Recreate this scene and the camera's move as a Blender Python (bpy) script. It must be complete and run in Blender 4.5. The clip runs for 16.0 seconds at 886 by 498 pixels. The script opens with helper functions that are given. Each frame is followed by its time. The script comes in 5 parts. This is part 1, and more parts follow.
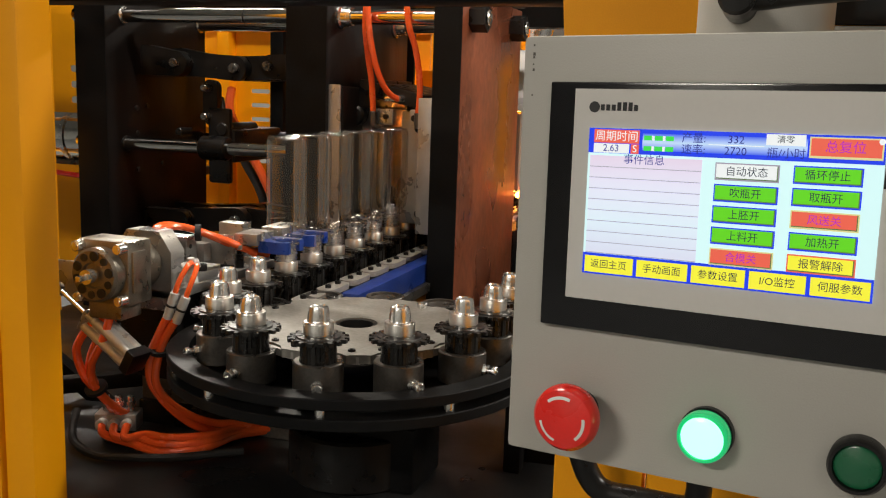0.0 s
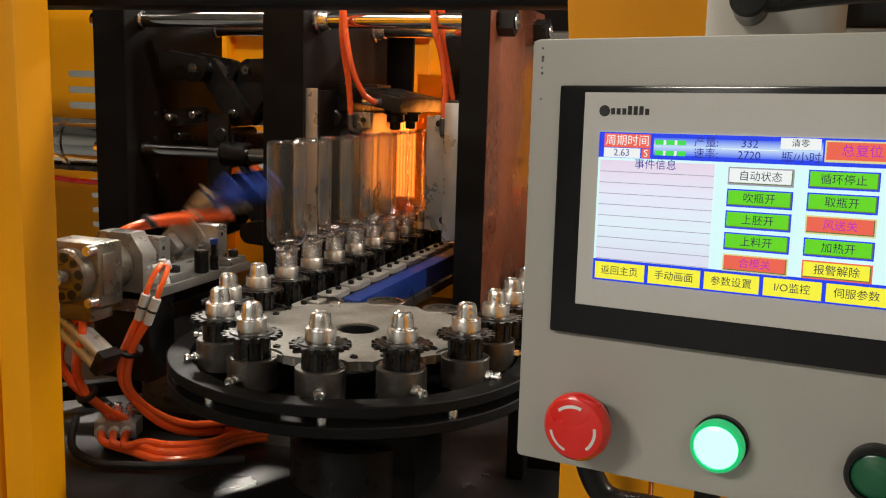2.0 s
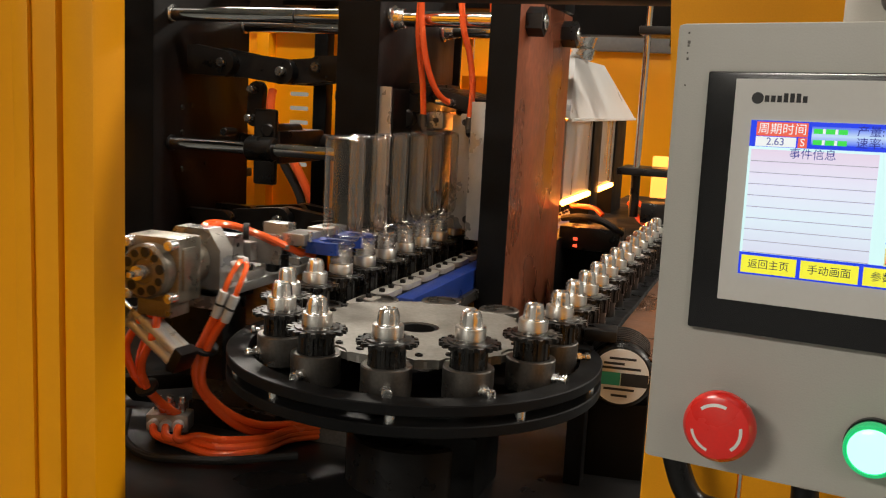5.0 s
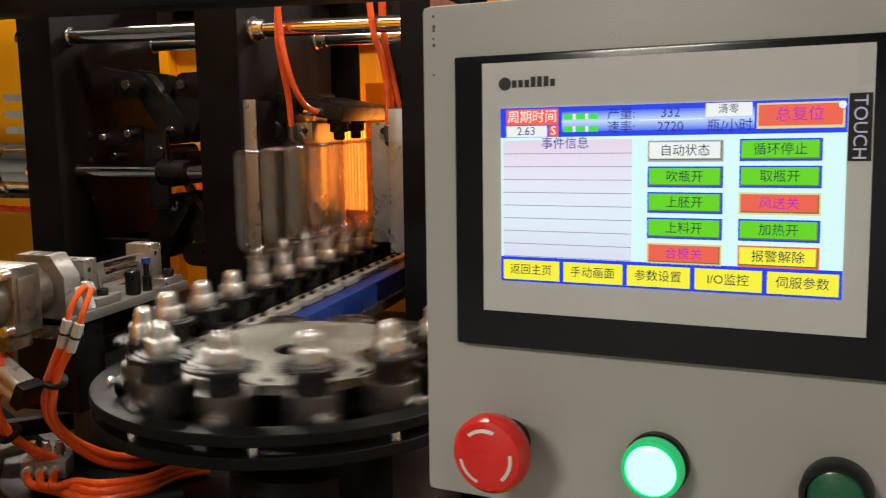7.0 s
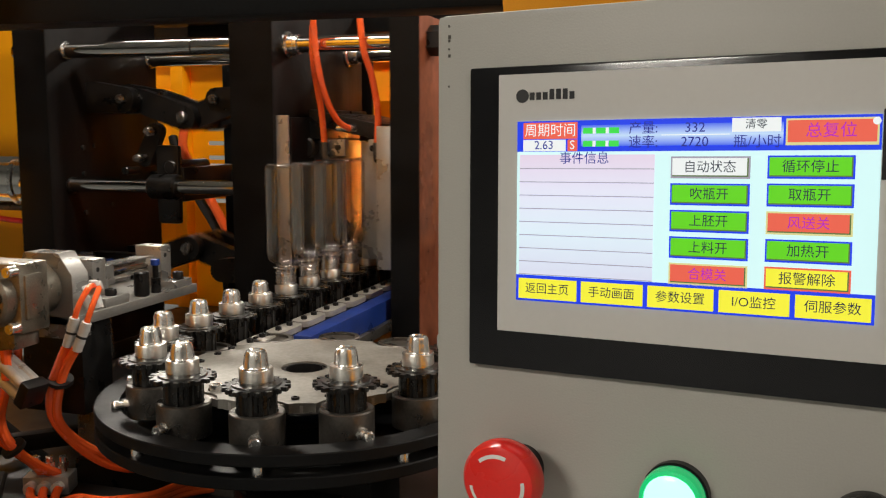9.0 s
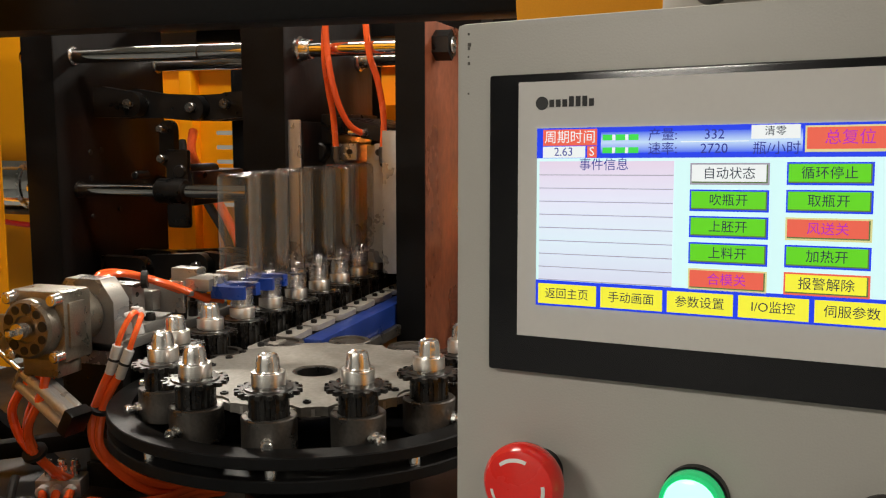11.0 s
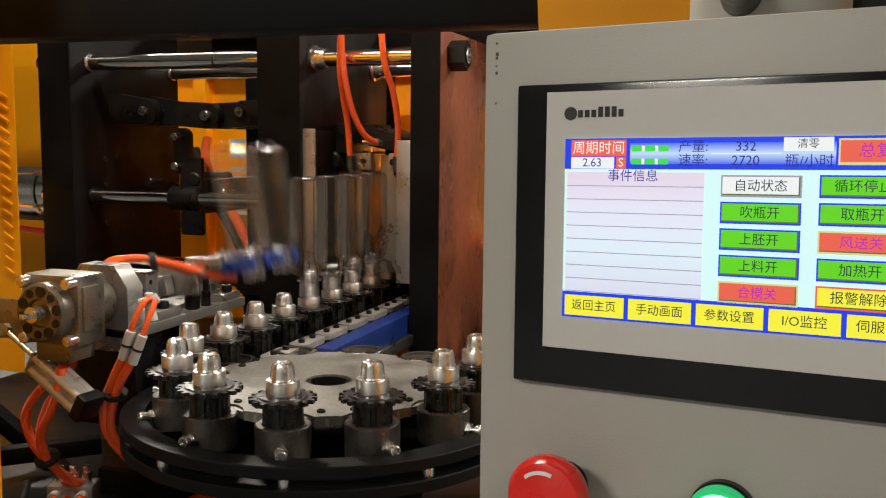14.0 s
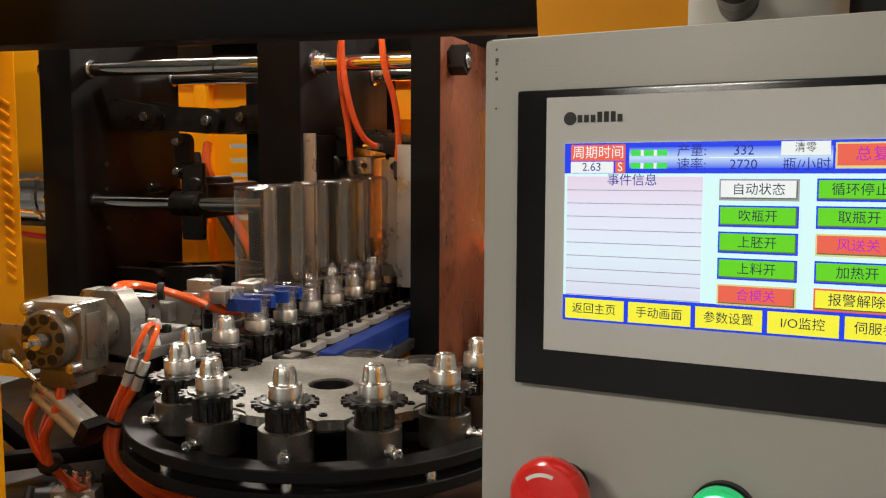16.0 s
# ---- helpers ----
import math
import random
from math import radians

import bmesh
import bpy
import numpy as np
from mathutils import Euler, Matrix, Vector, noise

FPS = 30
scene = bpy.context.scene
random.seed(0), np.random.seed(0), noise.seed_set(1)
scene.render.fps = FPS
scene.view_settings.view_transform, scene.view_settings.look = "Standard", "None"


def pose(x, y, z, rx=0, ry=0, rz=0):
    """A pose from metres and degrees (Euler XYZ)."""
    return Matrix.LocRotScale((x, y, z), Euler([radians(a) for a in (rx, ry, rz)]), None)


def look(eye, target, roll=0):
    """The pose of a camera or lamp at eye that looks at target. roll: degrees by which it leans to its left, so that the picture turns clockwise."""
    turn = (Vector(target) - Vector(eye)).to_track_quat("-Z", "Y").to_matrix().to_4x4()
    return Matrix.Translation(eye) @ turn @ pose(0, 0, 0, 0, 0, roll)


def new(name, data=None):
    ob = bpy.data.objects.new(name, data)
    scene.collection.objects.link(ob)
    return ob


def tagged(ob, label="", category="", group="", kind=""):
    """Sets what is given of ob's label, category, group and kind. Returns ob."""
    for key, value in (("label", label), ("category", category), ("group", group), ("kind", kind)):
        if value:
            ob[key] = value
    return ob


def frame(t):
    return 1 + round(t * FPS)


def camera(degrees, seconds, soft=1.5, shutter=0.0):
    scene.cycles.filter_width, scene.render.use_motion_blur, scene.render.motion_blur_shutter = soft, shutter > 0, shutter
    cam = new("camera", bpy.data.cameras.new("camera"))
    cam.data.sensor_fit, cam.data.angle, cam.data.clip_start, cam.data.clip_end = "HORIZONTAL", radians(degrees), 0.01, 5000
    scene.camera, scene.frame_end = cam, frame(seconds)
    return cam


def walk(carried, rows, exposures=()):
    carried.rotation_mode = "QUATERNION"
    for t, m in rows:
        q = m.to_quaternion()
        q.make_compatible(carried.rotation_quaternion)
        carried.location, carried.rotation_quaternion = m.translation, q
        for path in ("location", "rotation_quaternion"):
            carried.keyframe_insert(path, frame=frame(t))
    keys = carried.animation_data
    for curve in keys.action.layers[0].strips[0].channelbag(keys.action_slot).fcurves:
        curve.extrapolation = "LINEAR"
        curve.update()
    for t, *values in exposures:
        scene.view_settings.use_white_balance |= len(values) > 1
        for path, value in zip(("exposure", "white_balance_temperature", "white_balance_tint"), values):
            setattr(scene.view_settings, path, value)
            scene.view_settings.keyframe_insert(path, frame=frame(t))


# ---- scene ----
cam = camera(50.4, 16.0, soft=1.15, shutter=0.6)
PATH = [
    (0, (0.0, 0.0, 1.35), (-0.635, 1.867, 1.015), 1.9),
    (0.5, (-0.002, 0.002, 1.35), (-0.636, 1.869, 1.018), 1.8),
    (1, (-0.001, 0.002, 1.351), (-0.635, 1.87, 1.021), 1.7),
    (1.5, (-0.006, 0.008, 1.348), (-0.639, 1.877, 1.019), 1.6),
    (2, (-0.009, 0.007, 1.35), (-0.64, 1.877, 1.023), 1.7),
    (2.5, (-0.002, 0.002, 1.35), (-0.635, 1.871, 1.026), 1.9),
    (3, (-0.005, 0.001, 1.35), (-0.637, 1.871, 1.028), 2.0),
    (3.5, (-0.032, -0.002, 1.342), (-0.668, 1.868, 1.028), 2.7),
    (3.7, (-0.059, -0.008, 1.343), (-0.7, 1.86, 1.025), 2.7),
    (5.8, (-0.084, 0.026, 1.328), (-0.754, 1.885, 1.017), 3.0),
    (6, (-0.073, 0.038, 1.332), (-0.723, 1.905, 1.026), 2.1),
    (6.5, (-0.027, 0.068, 1.335), (-0.61, 1.957, 1.036), -0.1),
    (7, (0.01, 0.096, 1.331), (-0.568, 1.988, 1.034), -0.7),
    (7.5, (0.016, 0.104, 1.331), (-0.576, 1.992, 1.036), -0.4),
    (8, (0.011, 0.109, 1.329), (-0.588, 1.998, 1.058), -0.3),
    (8.5, (0.007, 0.114, 1.327), (-0.593, 2.005, 1.07), -0.1),
    (9, (0.004, 0.112, 1.327), (-0.597, 2.002, 1.072), 0.1),
    (9.5, (0.003, 0.11, 1.326), (-0.606, 1.998, 1.075), 0.2),
    (10, (0.0, 0.109, 1.328), (-0.608, 1.997, 1.076), -0.0),
    (12.5, (-0.004, 0.101, 1.329), (-0.625, 1.988, 1.093), 0.3),
    (13, (-0.007, 0.104, 1.327), (-0.632, 1.989, 1.095), 0.4),
    (13.5, (-0.009, 0.107, 1.328), (-0.636, 1.993, 1.099), 0.4),
    (14, (-0.011, 0.105, 1.328), (-0.641, 1.989, 1.102), 0.6),
    (14.5, (-0.011, 0.106, 1.328), (-0.639, 1.992, 1.103), 0.6),
    (15, (-0.01, 0.106, 1.328), (-0.639, 1.991, 1.105), 0.5),
    (15.5, (-0.007, 0.104, 1.327), (-0.641, 1.988, 1.108), 0.5),
    (16, (-0.01, 0.101, 1.329), (-0.642, 1.986, 1.11), 0.3),
]
walk(cam, [(t, look(eye, target, roll)) for t, eye, target, roll in PATH])

# ---- light ----
world = bpy.data.worlds.new("hall_air")
scene.world = world
world.use_nodes = True
world.node_tree.nodes["Background"].inputs[0].default_value = (0.9, 0.93, 1.0, 1)
world.node_tree.nodes["Background"].inputs[1].default_value = 0.02
scene.view_settings.exposure = 0.0


def unseen_lamp_light(x, y, z, sx, sy, watts, colour=(1.0, 0.93, 0.82)):
    data = bpy.data.lights.new("unseen_lamp_light", "AREA")
    data.shape, data.size, data.size_y, data.energy, data.color = "RECTANGLE", sx, sy, watts, colour
    ob = new("unseen_lamp_light", data)
    ob.matrix_world = pose(x, y, z)
    return ob


# Out-of-view lamps; all but the first are added to brighten dim parts.
LAMPS = [(-1.7, -2.5, 3.1, 110), (1.5, -2.4, 3.1, 28), (2.6, 1.6, 3.1, 120), (-0.95, 1.25, 3.1, 34), (-2.8, 3.8, 3.1, 190), (1.2, 4.4, 3.1, 60)]
for lx, ly, lz, lw in LAMPS:
    unseen_lamp_light(lx, ly, lz - 0.09, 1.2, 0.22, lw)


# ---- materials ----
def material(name, colour, rough=0.5, metal=0.0, vary=0.15, scale=40.0, fine=400.0, bump=0.1, dark=None, stretch=(1, 1, 1),
             emit=None, coat=0.0, rough_vary=0.15, transmission=0.0, ior=1.5, spec=0.5):
    m = bpy.data.materials.new(name)
    m.use_nodes = True
    nt = m.node_tree
    p = nt.nodes["Principled BSDF"]
    p.inputs["Metallic"].default_value = metal
    p.inputs["Coat Weight"].default_value = coat
    p.inputs["Specular IOR Level"].default_value = spec
    p.inputs["IOR"].default_value = ior
    p.inputs["Transmission Weight"].default_value = transmission
    if emit:
        p.inputs["Emission Color"].default_value = (*emit[:3], 1)
        p.inputs["Emission Strength"].default_value = emit[3]
    co = nt.nodes.new("ShaderNodeTexCoord")
    mp = nt.nodes.new("ShaderNodeMapping")
    mp.inputs["Scale"].default_value = stretch
    nt.links.new(co.outputs["Object"], mp.inputs["Vector"])
    big = nt.nodes.new("ShaderNodeTexNoise")
    big.inputs["Scale"].default_value, big.inputs["Detail"].default_value = scale, 5
    small = nt.nodes.new("ShaderNodeTexNoise")
    small.inputs["Scale"].default_value, small.inputs["Detail"].default_value = fine, 3
    for n in (big, small):
        nt.links.new(mp.outputs["Vector"], n.inputs["Vector"])
    ramp = nt.nodes.new("ShaderNodeValToRGB")
    ramp.color_ramp.elements[0].position, ramp.color_ramp.elements[1].position = 0.3, 0.7
    low = dark or tuple(c * (1 - 2 * vary) for c in colour)
    high = tuple(min(1, c * (1 + vary)) for c in colour)
    ramp.color_ramp.elements[0].color, ramp.color_ramp.elements[1].color = (*low, 1), (*high, 1)
    mix = nt.nodes.new("ShaderNodeMath")
    mix.operation = "MULTIPLY_ADD"
    mix.inputs[1].default_value = 0.35
    add = nt.nodes.new("ShaderNodeMath")
    add.operation = "MULTIPLY"
    add.inputs[1].default_value = 0.65
    nt.links.new(big.outputs["Fac"], add.inputs[0])
    nt.links.new(small.outputs["Fac"], mix.inputs[0])
    nt.links.new(add.outputs[0], mix.inputs[2])
    nt.links.new(mix.outputs[0], ramp.inputs["Fac"])
    nt.links.new(ramp.outputs["Color"], p.inputs["Base Color"])
    rr = nt.nodes.new("ShaderNodeMapRange")
    rr.inputs["From Min"].default_value, rr.inputs["From Max"].default_value = 0.3, 0.7
    rr.inputs["To Min"].default_value, rr.inputs["To Max"].default_value = max(0.02, rough - rough_vary), min(1, rough + rough_vary)
    nt.links.new(big.outputs["Fac"], rr.inputs["Value"])
    nt.links.new(rr.outputs["Result"], p.inputs["Roughness"])
    if bump:
        b = nt.nodes.new("ShaderNodeBump")
        b.inputs["Strength"].default_value, b.inputs["Distance"].default_value = bump, 0.0006
        nt.links.new(small.outputs["Fac"], b.inputs["Height"])
        nt.links.new(b.outputs["Normal"], p.inputs["Normal"])
    return m


STEEL = material("polished_steel", (0.74, 0.73, 0.71), 0.23, 0.95, 0.1, 60, 500, 0.04, rough_vary=0.08)
TURNED = material("turned_steel", (0.68, 0.66, 0.63), 0.26, 1.0, 0.12, 25, 900, 0.05, stretch=(0.15, 0.15, 1.4), rough_vary=0.1)
CHROME = material("chrome_bar", (0.78, 0.77, 0.74), 0.1, 1.0, 0.05, 30, 300, 0.01, rough_vary=0.05)
CAST = material("grey_cast_metal", (0.13, 0.118, 0.105), 0.34, 0.8, 0.25, 22, 260, 0.3, dark=(0.07, 0.065, 0.06))
ALU = material("machined_aluminium", (0.42, 0.41, 0.39), 0.32, 0.7, 0.12, 28, 420, 0.12, stretch=(1, 0.3, 1))
BRONZE = material("champagne_anodised_metal", (0.25, 0.225, 0.185), 0.36, 0.75, 0.15, 30, 420, 0.2, dark=(0.14, 0.122, 0.095))
DISC = material("worn_steel_disc", (0.25, 0.238, 0.215), 0.56, 0.35, 0.15, 18, 160, 0.3, dark=(0.12, 0.108, 0.09))
LINK = material("oiled_link_steel", (0.4, 0.38, 0.35), 0.42, 0.35, 0.15, 40, 300, 0.2, dark=(0.28, 0.25, 0.22))
BLACK = material("blackened_steel", (0.01, 0.0095, 0.0095), 0.36, 0.1, 0.25, 30, 260, 0.2, spec=0.35)
PAINT_BLACK = material("black_machine_paint", (0.005, 0.005, 0.0053), 0.5, 0.0, 0.3, 12, 200, 0.2, rough_vary=0.1, spec=0.13)
GREASE = material("greasy_black_sprocket", (0.012, 0.011, 0.01), 0.3, 0.3, 0.3, 60, 500, 0.2)
RUBBER = material("black_rubber", (0.012, 0.012, 0.012), 0.7, 0.0, 0.2, 50, 400, 0.1)
BROWN = material("oil_browned_steel_plate", (0.38, 0.115, 0.052), 0.34, 0.4, 0.3, 7, 70, 0.1, dark=(0.13, 0.04, 0.02), stretch=(1, 0.9, 0.6), rough_vary=0.2)
# The platens' brown steel again, with their shade put into a darker colour.
DARK_PLATE = material("dark_shaded_oiled_plate", (0.009, 0.0065, 0.006), 0.45, 0.1, 0.3, 6, 70, 0.3, dark=(0.004, 0.0035, 0.0033), stretch=(1, 1.6, 0.4), spec=0.22)
YELLOW = material("yellow_powder_coat", (0.9, 0.36, 0.001), 0.5, 0.0, 0.05, 6, 700, 0.18, coat=0.0, rough_vary=0.06, spec=0.25)
CREAM = material("cream_powder_coat", (0.43, 0.414, 0.374), 0.45, 0.0, 0.03, 8, 900, 0.22, rough_vary=0.05)
WHITE = material("white_sheet_metal", (0.78, 0.76, 0.73), 0.4, 0.1, 0.05, 6, 300, 0.1)
ORANGE = material("orange_air_hose", (1.0, 0.14, 0.03), 0.2, 0.0, 0.04, 20, 300, 0.03, coat=0.5)
BLUE = material("blue_plastic", (0.007, 0.045, 0.3), 0.35, 0.0, 0.1, 40, 300, 0.08)
BLUE_PAINT = material("blue_painted_rail", (0.008, 0.032, 0.2), 0.4, 0.0, 0.15, 14, 200, 0.12, dark=(0.005, 0.018, 0.11))
GREYP = material("grey_plastic_fitting", (0.55, 0.55, 0.54), 0.4, 0.0, 0.08, 50, 300, 0.05)
RED = material("red_plastic", (0.82, 0.025, 0.018), 0.3, 0.0, 0.05, 30, 500, 0.08, coat=0.2)
GREEN_DARK = material("dark_green_plastic", (0.008, 0.11, 0.045), 0.25, 0.0, 0.05, 30, 300, 0.02, coat=0.5)
GREEN_GLOW = material("lit_green_lens", (0.05, 0.8, 0.35), 0.2, 0.0, 0.02, 30, 300, 0, emit=(0.2, 1.0, 0.42, 3.4))
GREEN_RIM = material("green_lens_rim", (0.01, 0.55, 0.16), 0.12, 0.0, 0.02, 30, 300, 0, emit=(0.01, 0.6, 0.2, 0.5), coat=0.5)
DECK = material("dark_steel_deck", (0.013, 0.013, 0.0135), 0.36, 0.25, 0.25, 7, 120, 0.15)
CONCRETE = material("grey_painted_concrete", (0.15, 0.155, 0.155), 0.5, 0.0, 0.15, 3, 60, 0.2)
PLASTER = material("pale_wall_paint", (0.32, 0.32, 0.3), 0.7, 0.0, 0.06, 2, 80, 0.1)
BRUSHED = material("brushed_steel_sheet", (0.6, 0.58, 0.55), 0.36, 0.8, 0.1, 12, 300, 0.1, stretch=(1, 1, 0.1))
RIBBED = material("ribbed_pale_aluminium", (0.55, 0.55, 0.53), 0.34, 0.35, 0.1, 30, 400, 0.08)
MOULD = material("smooth_mould_steel", (0.34, 0.32, 0.3), 0.3, 0.9, 0.06, 6, 200, 0.03, rough_vary=0.05)
PIN = material("dark_ground_pin", (0.26, 0.25, 0.24), 0.24, 0.9, 0.1, 60, 400, 0.05)
COPPER = material("copper_tinted_sheet", (0.4, 0.2, 0.12), 0.3, 0.7, 0.2, 10, 90, 0.2)
FOIL = material("crumpled_foil", (0.75, 0.73, 0.7), 0.22, 1.0, 0.1, 40, 90, 1.0)
HEAT = material("glowing_heater", (0.9, 0.3, 0.05), 0.5, 0.0, 0.02, 30, 300, 0, emit=(1.0, 0.34, 0.05, 24.0))
HEAT_THIN = material("dim_glowing_heater", (0.9, 0.3, 0.05), 0.5, 0.0, 0.02, 30, 300, 0, emit=(1.0, 0.36, 0.06, 2.2))
# Emission stands in for the tubes' light on the reflector, which is no heater.
HEAT_SOFT = material("painted_glow_panel", (0.9, 0.45, 0.1), 0.5, 0.0, 0.05, 8, 60, 0, emit=(1.0, 0.3, 0.035, 0.6))
LAMP_WHITE = material("lamp_diffuser", (0.9, 0.9, 0.88), 0.5, 0.0, 0.02, 20, 200, 0, emit=(1.0, 0.95, 0.87, 5.0))
INK = material("black_print", (0.01, 0.01, 0.011), 0.6, 0.0, 0.05, 60, 300, 0)
LABEL = material("white_printed_label", (0.75, 0.75, 0.72), 0.4, 0.0, 0.04, 60, 300, 0)
LABEL_GREEN = material("green_label_print", (0.02, 0.28, 0.17), 0.4, 0.0, 0.05, 60, 300, 0)


def clear_plastic(name, tint, rough=0.03, mirror=0.035, milk=0.008):
    m = bpy.data.materials.new(name)
    m.use_nodes = True
    nt = m.node_tree
    nt.nodes.clear()
    out = nt.nodes.new("ShaderNodeOutputMaterial")
    clear = nt.nodes.new("ShaderNodeBsdfTransparent")
    clear.inputs[0].default_value = (*tint, 1)
    haze = nt.nodes.new("ShaderNodeBsdfTranslucent")
    haze.inputs[0].default_value = (0.9, 0.88, 0.85, 1)
    both = nt.nodes.new("ShaderNodeMixShader")
    both.inputs[0].default_value = milk
    nt.links.new(clear.outputs[0], both.inputs[1])
    nt.links.new(haze.outputs[0], both.inputs[2])
    gloss = nt.nodes.new("ShaderNodeBsdfGlossy")
    gloss.inputs["Roughness"].default_value = rough
    weight = nt.nodes.new("ShaderNodeLayerWeight")
    weight.inputs[0].default_value = 0.2
    scale = nt.nodes.new("ShaderNodeMath")
    scale.operation = "MULTIPLY_ADD"
    scale.inputs[1].default_value, scale.inputs[2].default_value = 0.95, mirror
    mix = nt.nodes.new("ShaderNodeMixShader")
    nt.links.new(weight.outputs["Facing"], scale.inputs[0])
    nt.links.new(scale.outputs[0], mix.inputs[0])
    nt.links.new(both.outputs[0], mix.inputs[1])
    nt.links.new(gloss.outputs[0], mix.inputs[2])
    nt.links.new(mix.outputs[0], out.inputs[0])
    return m


PET = clear_plastic("clear_bottle_plastic", (0.97, 0.95, 0.92))
NECK = clear_plastic("thick_clear_neck_plastic", (0.9, 0.9, 0.9), mirror=0.3, milk=0.12)


def screen_colour(name, colour, strength=0.82):
    return material(name, tuple(0.3 * c for c in colour), 0.25, 0.0, 0.02, 30, 300, 0, emit=(*colour, strength), rough_vary=0.02)


S_CYAN = screen_colour("screen_pale_cyan", (0.7, 1.0, 1.0))
S_LIST = screen_colour("screen_pale_lilac", (0.86, 0.84, 0.98))
S_LINE = screen_colour("screen_grey_line", (0.36, 0.34, 0.42))
S_EDGE = screen_colour("screen_olive_edge", (0.72, 0.68, 0.3))
S_SHADE = screen_colour("screen_button_shade", (0.12, 0.2, 0.06), 0.7)
S_BLUE = screen_colour("screen_blue", (0.012, 0.05, 0.85))


def banded(mat, stops, axis):
    """Puts a soft gradient of colours across a screen field."""
    nt = mat.node_tree
    co = nt.nodes.new("ShaderNodeTexCoord")
    split = nt.nodes.new("ShaderNodeSeparateXYZ")
    ramp = nt.nodes.new("ShaderNodeValToRGB")
    nt.links.new(co.outputs["Generated"], split.inputs[0])
    nt.links.new(split.outputs[axis], ramp.inputs["Fac"])
    while len(ramp.color_ramp.elements) < len(stops):
        ramp.color_ramp.elements.new(0.5)
    for e, (at_, col) in zip(ramp.color_ramp.elements, stops):
        e.position, e.color = at_, (*col, 1)
    nt.links.new(ramp.outputs["Color"], nt.nodes["Principled BSDF"].inputs["Emission Color"])
    return mat


S_SKY = banded(screen_colour("screen_light_blue", (0.25, 0.42, 0.95)), [(0.0, (0.03, 0.1, 0.85)), (0.5, (0.62, 0.8, 1.0)), (1.0, (0.03, 0.1, 0.85))], 2)
# The glare over the event list is put into its colours.
banded(S_LIST, [(0.0, (0.7, 0.74, 0.9)), (0.35, (0.74, 0.9, 1.0)), (0.7, (0.8, 0.82, 0.98)), (1.0, (0.8, 0.66, 0.82))], 2)
S_GREEN = screen_colour("screen_green", (0.13, 0.68, 0.014))
S_LIME = screen_colour("screen_lime", (0.05, 0.75, 0.08))
S_RED = screen_colour("screen_red", (0.85, 0.13, 0.08))
S_YELLOW = screen_colour("screen_yellow", (0.95, 0.9, 0.05))
S_WHITE = screen_colour("screen_white", (0.88, 0.92, 0.92))
S_TEXT = screen_colour("screen_dark_text", (0.02, 0.03, 0.05))
S_NAVY = screen_colour("screen_navy_text", (0.02, 0.03, 0.3))
S_PURPLE = screen_colour("screen_purple_text", (0.5, 0.02, 0.5))
BEZEL_WHITE = material("pale_bezel_film", (0.62, 0.6, 0.57), 0.3, 0.0, 0.02, 20, 300, 0.02, rough_vary=0.03)
BEZEL_BLACK = material("glossy_black_bezel", (0.008, 0.008, 0.009), 0.16, 0.0, 0.1, 20, 300, 0.02, rough_vary=0.04)


